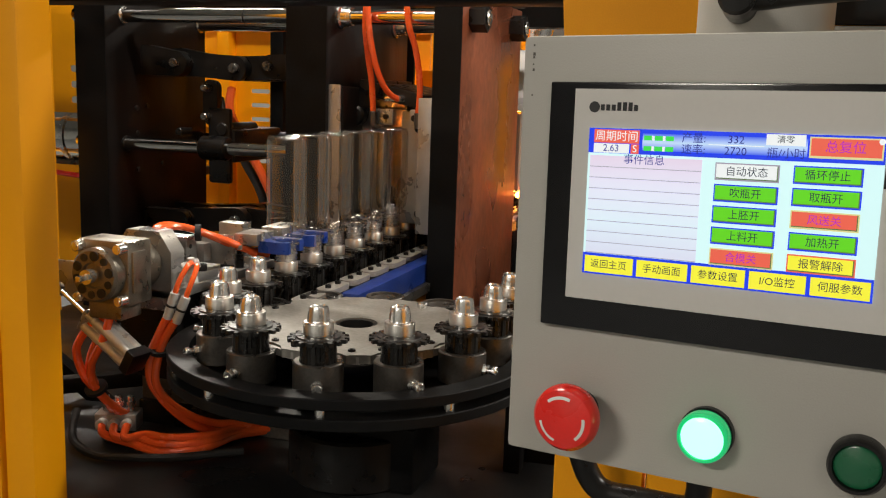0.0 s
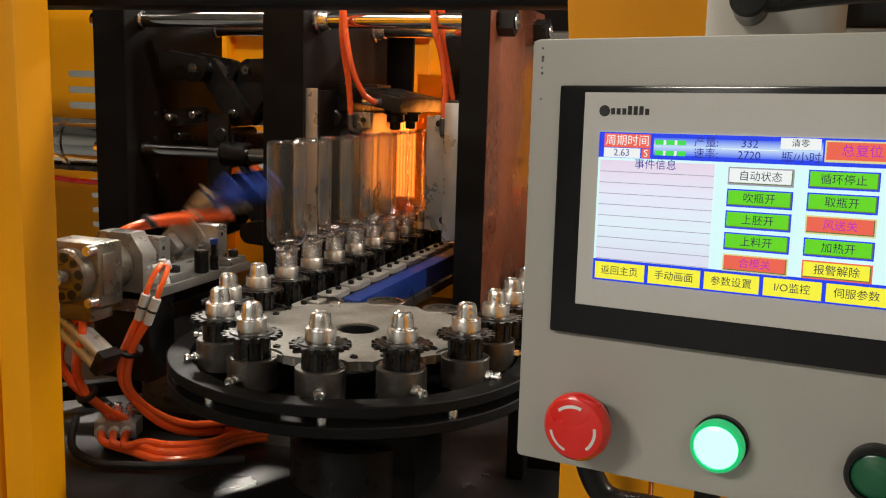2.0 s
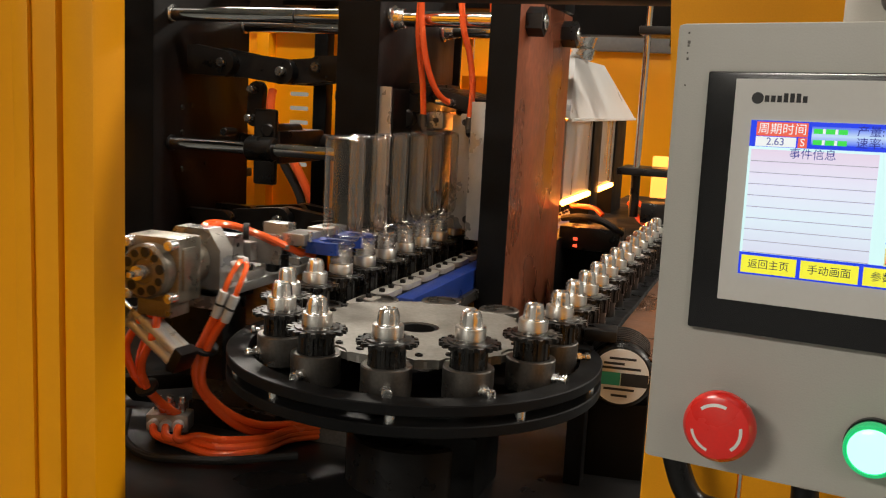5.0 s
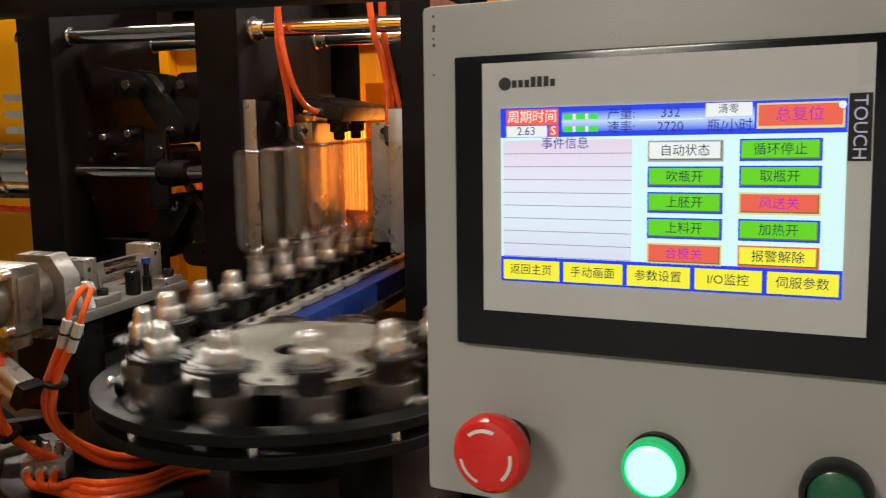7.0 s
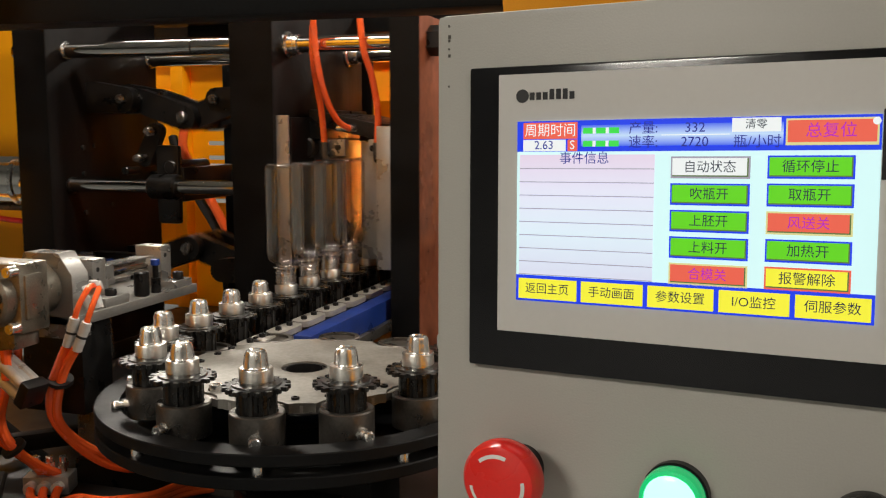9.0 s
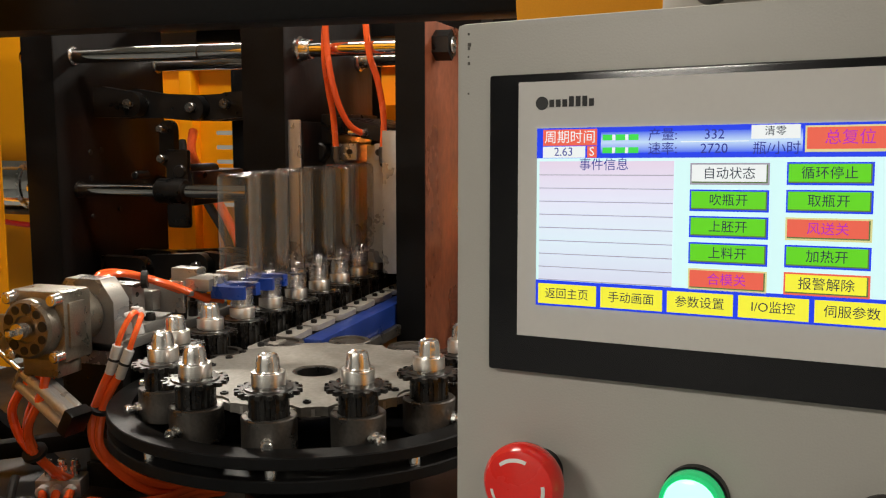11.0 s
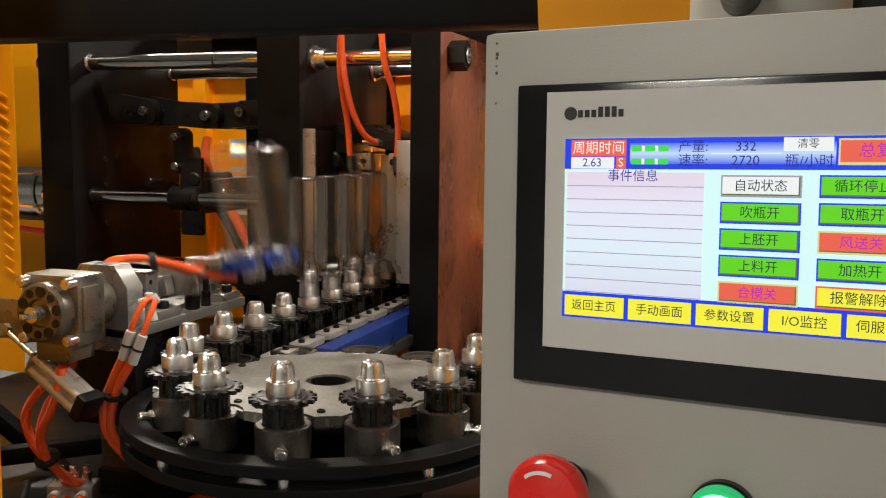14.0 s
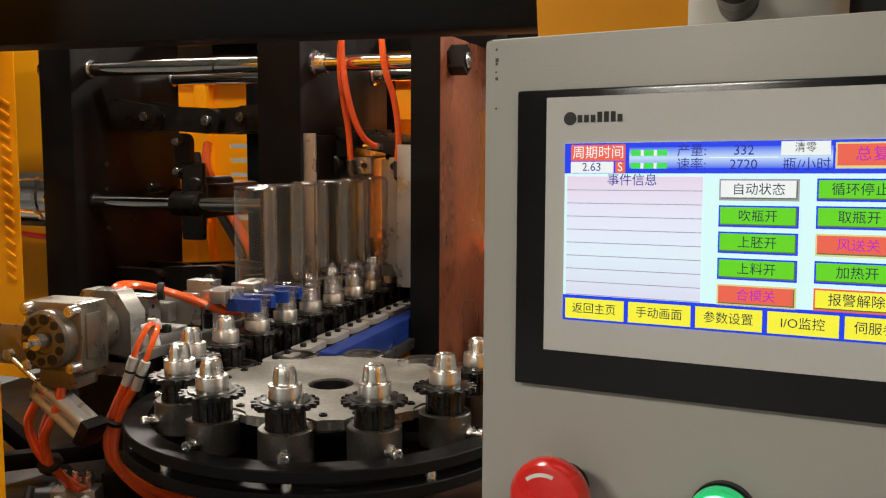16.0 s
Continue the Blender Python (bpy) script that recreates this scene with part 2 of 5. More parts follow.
# ---- mesh tools ----
class Shape:
    """Gathers solids into one mesh."""

    def __init__(self):
        self.v, self.f, self.mi = [], [], []

    def add(self, verts, faces, m=None, slot=0):
        n = len(self.v)
        for p in verts:
            p = Vector(p)
            self.v.append(tuple(m @ p) if m is not None else tuple(p))
        for f in faces:
            self.f.append([n + i for i in f])
            self.mi.append(slot)
        return self

    def box(self, x0, x1, y0, y1, z0, z1, bevel=0.0, m=None, slot=0):
        b = min(bevel, 0.45 * min(x1 - x0, y1 - y0, z1 - z0))
        if b <= 0:
            v = [(x, y, z) for x in (x0, x1) for y in (y0, y1) for z in (z0, z1)]
            return self.add(v, [(0, 1, 3, 2), (4, 6, 7, 5), (0, 4, 5, 1), (2, 3, 7, 6), (0, 2, 6, 4), (1, 5, 7, 3)], m, slot)
        bm = bmesh.new()
        bmesh.ops.create_cube(bm, size=1)
        for q in bm.verts:
            q.co = ((x0 + x1) / 2 + q.co.x * (x1 - x0), (y0 + y1) / 2 + q.co.y * (y1 - y0), (z0 + z1) / 2 + q.co.z * (z1 - z0))
        bmesh.ops.bevel(bm, geom=list(bm.edges), offset=b, segments=2, profile=0.6, affect="EDGES")
        bm.verts.index_update()
        self.add([q.co for q in bm.verts], [[q.index for q in f.verts] for f in bm.faces], m, slot)
        bm.free()
        return self

    def lathe(self, rings, seg=24, m=None, slot=0, closed=True):
        """rings: (radius, z) from one end to the other, about z."""
        v, f = [], []
        for r, z in rings:
            for k in range(seg):
                a = 2 * math.pi * k / seg
                v.append((r * math.cos(a), r * math.sin(a), z))
        for i in range(len(rings) - 1):
            for k in range(seg):
                a, b = i * seg + k, i * seg + (k + 1) % seg
                f.append((a, b, b + seg, a + seg))
        if closed:
            f.append(list(range(seg))[::-1])
            f.append([(len(rings) - 1) * seg + k for k in range(seg)])
        return self.add(v, f, m, slot)

    def rod(self, a, b, r, seg=16, r2=None, chamfer=0.0, slot=0, m=None):
        a, b = Vector(a), Vector(b)
        d = b - a
        t = Matrix.Translation(a) @ d.to_track_quat("Z", "Y").to_matrix().to_4x4()
        r2 = r if r2 is None else r2
        h = d.length
        rings = [(r, 0), (r2, h)] if not chamfer else [(r - chamfer, 0), (r, chamfer), (r2, h - chamfer), (r2 - chamfer, h)]
        return self.lathe(rings, seg, t if m is None else m @ t, slot)

    def prism(self, outline, z0, z1, m=None, slot=0):
        n = len(outline)
        v = [(x, y, z0) for x, y in outline] + [(x, y, z1) for x, y in outline]
        f = [list(range(n))[::-1], list(range(n, 2 * n))] + [(i, (i + 1) % n, n + (i + 1) % n, n + i) for i in range(n)]
        return self.add(v, f, m, slot)

    def tube(self, points, r, seg=10, slot=0, smooth=6):
        """A round hose along a curve through the points."""
        pts = [Vector(p) for p in points]
        line = []
        for i in range(len(pts) - 1):
            p0, p1, p2, p3 = pts[max(i - 1, 0)], pts[i], pts[i + 1], pts[min(i + 2, len(pts) - 1)]
            for k in range(smooth):
                t = k / smooth
                line.append(0.5 * ((2 * p1) + (p2 - p0) * t + (2 * p0 - 5 * p1 + 4 * p2 - p3) * t * t + (3 * p1 - p0 - 3 * p2 + p3) * t ** 3))
        line.append(pts[-1])
        v, f = [], []
        up = None
        for i, p in enumerate(line):
            d = (line[min(i + 1, len(line) - 1)] - line[max(i - 1, 0)]).normalized()
            if up is None:
                up = d.orthogonal().normalized()
            up = (up - d * up.dot(d)).normalized()
            side = d.cross(up)
            for k in range(seg):
                a = 2 * math.pi * k / seg
                v.append(p + r * (math.cos(a) * up + math.sin(a) * side))
        for i in range(len(line) - 1):
            for k in range(seg):
                a, b = i * seg + k, i * seg + (k + 1) % seg
                f.append((a, b, b + seg, a + seg))
        f.append(list(range(seg))[::-1])
        f.append([(len(line) - 1) * seg + k for k in range(seg)])
        return self.add(v, f, None, slot)

    def mesh(self, name, *mats, angle=35):
        me = bpy.data.meshes.new(name)
        me.from_pydata(self.v, [], self.f)
        for mm in mats:
            me.materials.append(mm)
        if len(mats) > 1:
            me.polygons.foreach_set("material_index", self.mi)
        me.polygons.foreach_set("use_smooth", [True] * len(me.polygons))
        me.set_sharp_from_angle(angle=radians(angle))
        me.update()
        return me


def part(name, shape, mats, parent, label="", at=None):
    mats = mats if isinstance(mats, tuple) else (mats,)
    me = shape if isinstance(shape, bpy.types.Mesh) else shape.mesh(name, *mats)
    ob = new(name, me)
    ob.parent = parent
    if at is not None:
        ob.matrix_basis = at
    return tagged(ob, label) if label else ob


def thing(name, label, category, m=None, group=""):
    ob = new(name)
    ob.empty_display_size = 0.02
    if m is not None:
        ob.matrix_basis = m
    return tagged(ob, label, category, group)


def single(name, shape, mats, label, category, m=None, group="", kind=""):
    ob = part(name, shape, mats, None, "", m)
    return tagged(ob, label, category, group, kind)


def hexagon(r):
    return [(r * math.cos(math.pi / 3 * k), r * math.sin(math.pi / 3 * k)) for k in range(6)]


def cap_screw(r, h):
    """A socket head screw standing on z = 0."""
    return Shape().lathe([(r * 0.98, 0), (r, h * 0.15), (r, h * 0.85), (r * 0.9, h), (r * 0.5, h), (r * 0.5, h * 0.5)], 12)


# ---- the hall ----
single("floor", Shape().box(-6, 5, -4, 7, -0.1, 0), CONCRETE, "grey painted concrete workshop floor", "floor", kind="structure")
single("wall_north", Shape().box(-6, 5, 7, 7.15, 0, 3.5), PLASTER, "pale painted far wall of the workshop", "wall", kind="structure")
single("wall_south", Shape().box(-6, 5, -4.15, -4, 0, 3.5), PLASTER, "pale painted wall behind the walkway", "wall", kind="structure")
single("wall_west", Shape().box(-6.15, -6, -4, 7, 0, 3.5), PLASTER, "pale painted side wall of the workshop", "wall", kind="structure")
single("wall_east", Shape().box(5, 5.15, -4, 7, 0, 3.5), PLASTER, "pale painted side wall of the workshop", "wall", kind="structure")
single("ceiling", Shape().box(-6.15, 5.15, -4.15, 7.15, 3.5, 3.6), PLASTER, "pale workshop ceiling", "ceiling", kind="structure")
for lx, ly, lz, lw in LAMPS:
    lamp = thing("unseen_ceiling_lamp", "long white ceiling lamp, lit, added out of view", "lamp", pose(lx, ly, lz), "ceiling lamps")
    part("housing", Shape().box(-0.65, 0.65, -0.14, 0.14, 0, 0.08, 0.01), WHITE, lamp)
    for q in (-0.5, 0.5):
        part("hanger", Shape().rod((q, 0, 0.08), (q, 0, 3.5 - lz), 0.006, 8), STEEL, lamp)
    part("diffuser", Shape().box(-0.62, 0.62, -0.12, 0.12, -0.03, 0.0, 0.01), LAMP_WHITE, lamp)

# ---- guard frame of the machine ----
guard = thing("guard_frame", "yellow and black sheet metal guard frame of the machine", "machine guard")
for x0, x1, y0, y1 in ((-1.02, -0.895, 0.9, 0.965), (-0.893, -0.847, 0.906, 0.965), (-1.6, -1.022, 0.93, 0.97)):
    part("post", Shape().box(x0, x1, y0, y1, 0, 2.2, 0.005), YELLOW, guard, "yellow powder coated folded sheet post")
part("post_rib", Shape().box(-0.955, -0.93, 0.893, 0.9, 0, 2.2, 0.003), YELLOW, guard)
# Out-of-view sheet, added to keep overhead light off the yellow cabinet.
part("shade_sheet", Shape().box(-2.4, -1.58, 1.112, 2.2, 1.6, 1.606, 0.001), PAINT_BLACK, guard, "unseen black sheet added to shade the rear cabinet")
part("header_beam", Shape().box(-2.2, -0.08, 1.05, 1.11, 1.448, 1.56, 0.006), PAINT_BLACK, guard, "black painted header beam")
arc = [(-0.208, 1.75)] + [(-0.203 + 0.03 * (1 - math.cos(a)), 1.75 - 0.45 * math.sin(a)) for a in [k * math.pi / 16 for k in range(9)]] + [(0.9, 1.3), (0.9, 2.2), (-0.208, 2.2)]
s = Shape()
s.prism([(x, -z) for x, z in arc], 0, 0.03, m=Matrix.Translation((0, 0.9, 0)) @ Matrix.Rotation(radians(-90), 4, "X"))
part("side_panel", s, YELLOW, guard, "yellow side panel with a rounded upper corner")
part("post", Shape().box(-0.187, -0.093, 0.936, 0.97, 0, 1.29, 0.006), YELLOW, guard)
part("lower_panel", Shape().box(-0.09, 0.9, 0.935, 0.96, 0.0, 1.07, 0.006), YELLOW, guard)
s = Shape().tube([(-0.153, 0.87, 1.023), (-0.14, 0.87, 0.987), (-0.123, 0.87, 0.97), (-0.089, 0.87, 0.968), (-0.044, 0.87, 0.967), (-0.035, 0.87, 0.98), (-0.035, 0.87, 1.008)], 0.012, 14)
part("handle", s, BLACK, guard, "black bent pull handle")

# ---- machine bed ----
bed = thing("machine_bed", "dark steel bed of the bottle blowing machine", "machine bed")
part("deck", Shape().box(-1.7, -0.2, 0.97, 3.9, 0.74, 0.76, 0.003), DECK, bed)
part("base", Shape().box(-1.68, -0.22, 1.0, 3.88, 0.02, 0.738, 0.004), PAINT_BLACK, bed)
part("leg", Shape().box(-0.352, -0.325, 1.36, 1.39, 0.76, 0.975, 0.003), PAINT_BLACK, bed)
part("brace", Shape().box(-0.4, 0.4, -0.014, 0.014, -0.014, 0.014, 0.003), PAINT_BLACK, bed, at=pose(-1.35, 1.35, 0.93, 0, 38, 10))
part("brace", Shape().box(-0.3, 0.3, -0.014, 0.014, -0.014, 0.014, 0.003), PAINT_BLACK, bed, at=pose(-1.2, 1.3, 0.80, 0, -6, 25))
s = Shape().rod((-0.5685, 1.275, 0.76), (-0.5685, 1.275, 0.84), 0.1, 32, chamfer=0.004)
part("bearing_base", s, BLACK, bed)
part("hub", Shape().rod((-0.5685, 1.275, 0.84), (-0.5685, 1.275, 0.927), 0.042, 32, chamfer=0.003), CAST, bed, "grey turned hub under the star wheel")
s = Shape().box(-0.655, -0.45, 1.22, 1.34, 0.76, 0.86, 0.006)
part("gear_housing", s, PAINT_BLACK, bed)

# guide ring, static
ring = thing("guide_ring", "pair of black steel guide rings on short pillars", "guide ring", pose(-0.5685, 1.27, 0))


def annulus(r0, r1, z0, z1, seg=96):
    return Shape().lathe([(r0, z0), (r1 - 0.0015, z0), (r1, z0 + 0.0015), (r1, z1 - 0.0015), (r1 - 0.0015, z1), (r0, z1), (r0, z0)], seg, closed=False)


part("upper_ring", annulus(0.243, 0.275, 0.953, 0.968), PAINT_BLACK, ring)
part("lower_ring", annulus(0.1, 0.275, 0.926, 0.941), PAINT_BLACK, ring)
part("web", annulus(0.03, 0.11, 0.928, 0.936, 48), BLACK, ring)
pillar = Shape().rod((0, 0, 0.941), (0, 0, 0.953), 0.0075, 16).mesh("pillar", STEEL)
for k in range(10):
    a = radians(-75 + 37 * k) if k < 9 else radians(-112)
    part("pillar", pillar, STEEL, ring, "bright steel spacer", pose(0.262 * math.cos(a), 0.262 * math.sin(a), 0))

# ---- star wheel ----
CX, CY, RW, PHI, PITCH = -0.5685, 1.275, 0.2039, 3.3191, 0.0955
wheel = thing("star_wheel", "worn grey steel star wheel with twelve pockets", "star wheel", pose(CX, CY, 0))
out = []
for k in range(12):
    a0 = PHI + k * math.pi / 6
    for j in range(-4, 5):
        b = a0 + math.pi + j * radians(24)
        out.append((RW * math.cos(a0) + 0.041 * math.cos(b + 0) , RW * math.sin(a0) + 0.041 * math.sin(b)))
    am = a0 + math.pi / 12
    for j in (-0.055, 0.0, 0.055):
        out.append((0.176 * math.cos(am + j), 0.176 * math.sin(am + j)))
out = sorted(((x, y) for x, y in out if math.hypot(x, y) < 0.19), key=lambda q: math.atan2(q[1], q[0]))
inner = [(0.032 * math.cos(math.atan2(y, x)), 0.032 * math.sin(math.atan2(y, x))) for x, y in out]
n = len(out)
v = [(x, y, 0.984) for x, y in out] + [(x, y, 0.996) for x, y in out] + [(x, y, 0.984) for x, y in inner] + [(x, y, 0.996) for x, y in inner]
f = []
for i in range(n):
    j = (i + 1) % n
    f += [(i, j, n + j, n + i), (n + i, n + j, 3 * n + j, 3 * n + i), (3 * n + i, 3 * n + j, 2 * n + j, 2 * n + i), (2 * n + i, 2 * n + j, j, i)]
part("disc", Shape().add(v, f), DISC, wheel)
part("hole_bushing", Shape().lathe([(0.0315, 0.95), (0.0315, 0.994), (0.026, 0.994), (0.026, 0.95)], 32, closed=False), BLACK, wheel)
part("screw", cap_screw(0.008, 0.012), BLACK, wheel, at=pose(0.0, 0.0, 0.955))
cup = Shape().lathe([(0.031, 0.952), (0.0335, 0.954), (0.0335, 0.9935), (0.032, 0.995), (0.0255, 0.995), (0.0255, 0.991)], 28).mesh("holder_cup", CAST)
nip = Shape().rod((0, 0, 0), (0.006, 0, 0), 0.0082, 6).rod((0.006, 0, 0), (0.012, 0, 0), 0.005, 12).lathe([(0.005, 0.012), (0.0072, 0.0132), (0.0072, 0.018), (0.006, 0.0195), (0.0042, 0.0195), (0.0042, 0.0165), (0.0, 0.0165)], 14, m=Matrix.Rotation(radians(90), 4, "Y")).mesh("grease_nipple", STEEL)
for k in range(12):
    a = PHI + k * math.pi / 6
    c = part("holder_cup", cup, CAST, wheel, "grey steel holder cup", pose(RW * math.cos(a), RW * math.sin(a), 0))
    part("grease_nipple", nip, STEEL, c, "bright grease nipple", pose(0.033 * math.cos(a + 0.25), 0.033 * math.sin(a + 0.25), 0.971, 0, 0, math.degrees(a + 0.25)))
part("bolt", cap_screw(0.009, 0.008), STEEL, wheel, at=pose(0.055, 0.14, 0.996))

# ---- chain mandrels ----
def gear_outline(r0, r1, teeth):
    o = []
    for k in range(teeth):
        for u, r in ((-0.32, r0), (-0.2, r1), (0.2, r1), (0.32, r0)):
            a = 2 * math.pi * (k + u) / teeth
            o.append((r * math.cos(a), r * math.sin(a)))
    return o


PLUG = Shape()
profile = [(0.0148, 1.04, 0), (0.0148, 1.049, 0), (0.0146, 1.05, 1), (0.014, 1.0585, 1), (0.013, 1.0645, 1), (0.0115, 1.0678, 0.4), (0.0098, 1.0686, 0), (0.009, 1.067, 0), (0.001, 1.067, 0)]
v, f = [], []
for r, z, w in profile:
    for k in range(36):
        a = 2 * math.pi * k / 36
        rr = r - 0.0007 * w * (k % 3 == 0)
        v.append((rr * math.cos(a), rr * math.sin(a), z))
for i in range(len(profile) - 1):
    for k in range(36):
        f.append((i * 36 + k, i * 36 + (k + 1) % 36, (i + 1) * 36 + (k + 1) % 36, (i + 1) * 36 + k))
PLUG = PLUG.add(v, f).mesh("plug", STEEL)
COLLAR = Shape().lathe([(0.019, 1.0295), (0.0202, 1.0305), (0.0202, 1.0465), (0.0194, 1.048), (0.0152, 1.0483), (0.0145, 1.05)], 24).mesh("collar", TURNED)
SPROCKET = Shape().prism(gear_outline(0.0345, 0.0405, 18), 1.0225, 1.0275)
SPROCKET.lathe([(0.03, 1.0275), (0.029, 1.0295), (0.017, 1.0305)], 24)
SPROCKET = SPROCKET.mesh("sprocket", GREASE)
LOWER = Shape().prism(gear_outline(0.0222, 0.0245, 12), 0.984, 1.0225).lathe([(0.02, 0.955), (0.02, 0.984)], 16)
LOWER = LOWER.mesh("spindle", GREASE)
lo = []
for cx_, w in ((-0.034, 1), (0.034, -1)):
    for k in range(9):
        a = math.pi / 2 + w * 0 + (math.pi * k / 8 if w == 1 else math.pi + math.pi * k / 8)
        lo.append((cx_ * 0.8 + 0.0175 * math.cos(a), 0.0175 * math.sin(a)))
PLATE = Shape().prism(lo, 0.983, 0.993).mesh("link_plate", LINK)
SCREW = cap_screw(0.0055, 0.006).mesh("screw", BLACK)


def rail(s):
    """The pose of the chain at slot s: along the infeed row, round the wheel, and back."""
    a = PHI + s * math.pi / 6
    if s <= -0.339:
        y = CY + (-0.339 - s) / 0.661 * 0.06 if s > -1 else 1.335 + (-1 - s) * PITCH
        return pose(CX - RW, y, 0, 0, 0, 180)
    if s >= 5.661:
        y = CY + (s - 5.661) / 0.339 * 0.036 if s < 6 else 1.311 + (s - 6) * PITCH
        return pose(CX + RW, y, 0, 0, 0, 360)
    return pose(CX + RW * math.cos(a), CY + RW * math.sin(a), 0, 0, 0, math.degrees(a))


def mandrel(s):
    ob = thing("mandrel", "bright steel preform mandrel on a greasy black chain sprocket", "mandrel", rail(s), "mandrels on the chain")
    part("plug", PLUG, STEEL, ob)
    part("collar", COLLAR, TURNED, ob)
    part("sprocket", SPROCKET, GREASE, ob, "greasy black toothed sprocket")
    part("spindle", LOWER, GREASE, ob)
    p = part("link_plate", PLATE, LINK, ob, "oiled grey steel link plate", pose(-0.05, 0.012, 0, 0, 0, 90))
    for q in (-0.02, 0.02):
        part("screw", SCREW, BLACK, p, at=pose(q, 0, 0.993))
    return ob


SLOTS = list(range(-26, 15))
MANDRELS = [mandrel(s) for s in SLOTS]

# rails under the chain
rails = thing("chain_rail", "blue painted steel rail beside the chain", "rail")
part("blue_rail", Shape().box(-0.700, -0.665, 1.5, 3.7, 0.93, 0.985, 0.003), BLUE_PAINT, rails, "blue painted angle rail")
part("bar", Shape().box(-0.664, -0.652, 1.5, 3.7, 0.925, 0.945, 0.002), CAST, rails, "grey steel bar")
part("base_rail", Shape().box(-0.81, -0.735, 1.5, 3.7, 0.9, 0.957, 0.003), BLACK, rails)
part("support", Shape().box(-0.80, -0.66, 1.6, 1.64, 0.76, 0.9, 0.003), PAINT_BLACK, rails)
part("support", Shape().box(-0.80, -0.66, 2.5, 2.54, 0.76, 0.9, 0.003), PAINT_BLACK, rails)
back = thing("return_rail", "dark steel return rail with a copper-toned cover sheet", "rail")
part("base_rail", Shape().box(-0.40, -0.325, 1.5, 3.7, 0.9, 0.957, 0.003), BLACK, back)
part("cover_sheet", Shape().box(-0.318, -0.1, 1.42, 3.0, 0.955, 0.96, 0.001), COPPER, back, "shiny copper-toned cover sheet")
part("support", Shape().box(-0.40, -0.33, 1.9, 1.94, 0.76, 0.9, 0.003), PAINT_BLACK, back)
part("support", Shape().box(-0.3, -0.27, 1.6, 1.63, 0.76, 0.955, 0.003), PAINT_BLACK, back)

# ---- drive motor under the return rail ----
motor = thing("drive_motor", "black electric motor with a round white and green label", "motor", pose(-0.283, 1.40, 0.93, 0, 0, 8))
M90 = Matrix.Rotation(radians(90), 4, "X")
part("body", Shape().lathe([(0.045, -0.12), (0.05, -0.115), (0.05, -0.004), (0.046, 0.0)], 40, m=M90), BLACK, motor)
s = Shape()
for k in range(8):
    s.lathe([(0.05, -0.11 + k * 0.012), (0.0525, -0.109 + k * 0.012), (0.0525, -0.105 + k * 0.012), (0.05, -0.104 + k * 0.012)], 40, m=M90, closed=False)
part("cooling_fin", s, BLACK, motor)
part("label", Shape().lathe([(0.043, 0.0), (0.043, 0.0012)], 48, m=M90), LABEL, motor, "round white motor label")
part("label_band", Shape().box(-0.042, 0.0, -0.0022, -0.0014, -0.014, 0.006), LABEL_GREEN, motor, "green band on the label")
part("label_block", Shape().box(0.001, 0.042, -0.0022, -0.0014, -0.014, 0.006), INK, motor)
s = Shape()
for zz, x0, x1 in ((0.028, -0.018, 0.022), (0.02, -0.026, 0.005), (0.013, -0.03, 0.03), (-0.02, -0.024, 0.022), (-0.03, -0.012, 0.012)):
    s.box(x0, x1, -0.0022, -0.0014, zz - 0.0018, zz + 0.0018)
part("label_print", s, INK, motor)
part("foot", Shape().box(-0.045, 0.045, 0.02, 0.1, -0.175, -0.048, 0.004), PAINT_BLACK, motor)
part("terminal_box", Shape().box(-0.06, -0.01, 0.0, 0.05, 0.05, 0.068, 0.003), BLACK, motor)

# ---- clamping unit: plates, tie bars, toggles ----
YF, YB = 1.84, 2.31
def plate_mesh(x0, x1, z0, z1, yb=YB):
    s = Shape()
    s.box(x0, x1, YF + 0.002, yb, z0, z1, 0.003)
    s.box(x0 + 0.001, x1 - 0.001, YF, YF + 0.004, z0 + 0.001, z1 - 0.001, 0, slot=1)
    return s


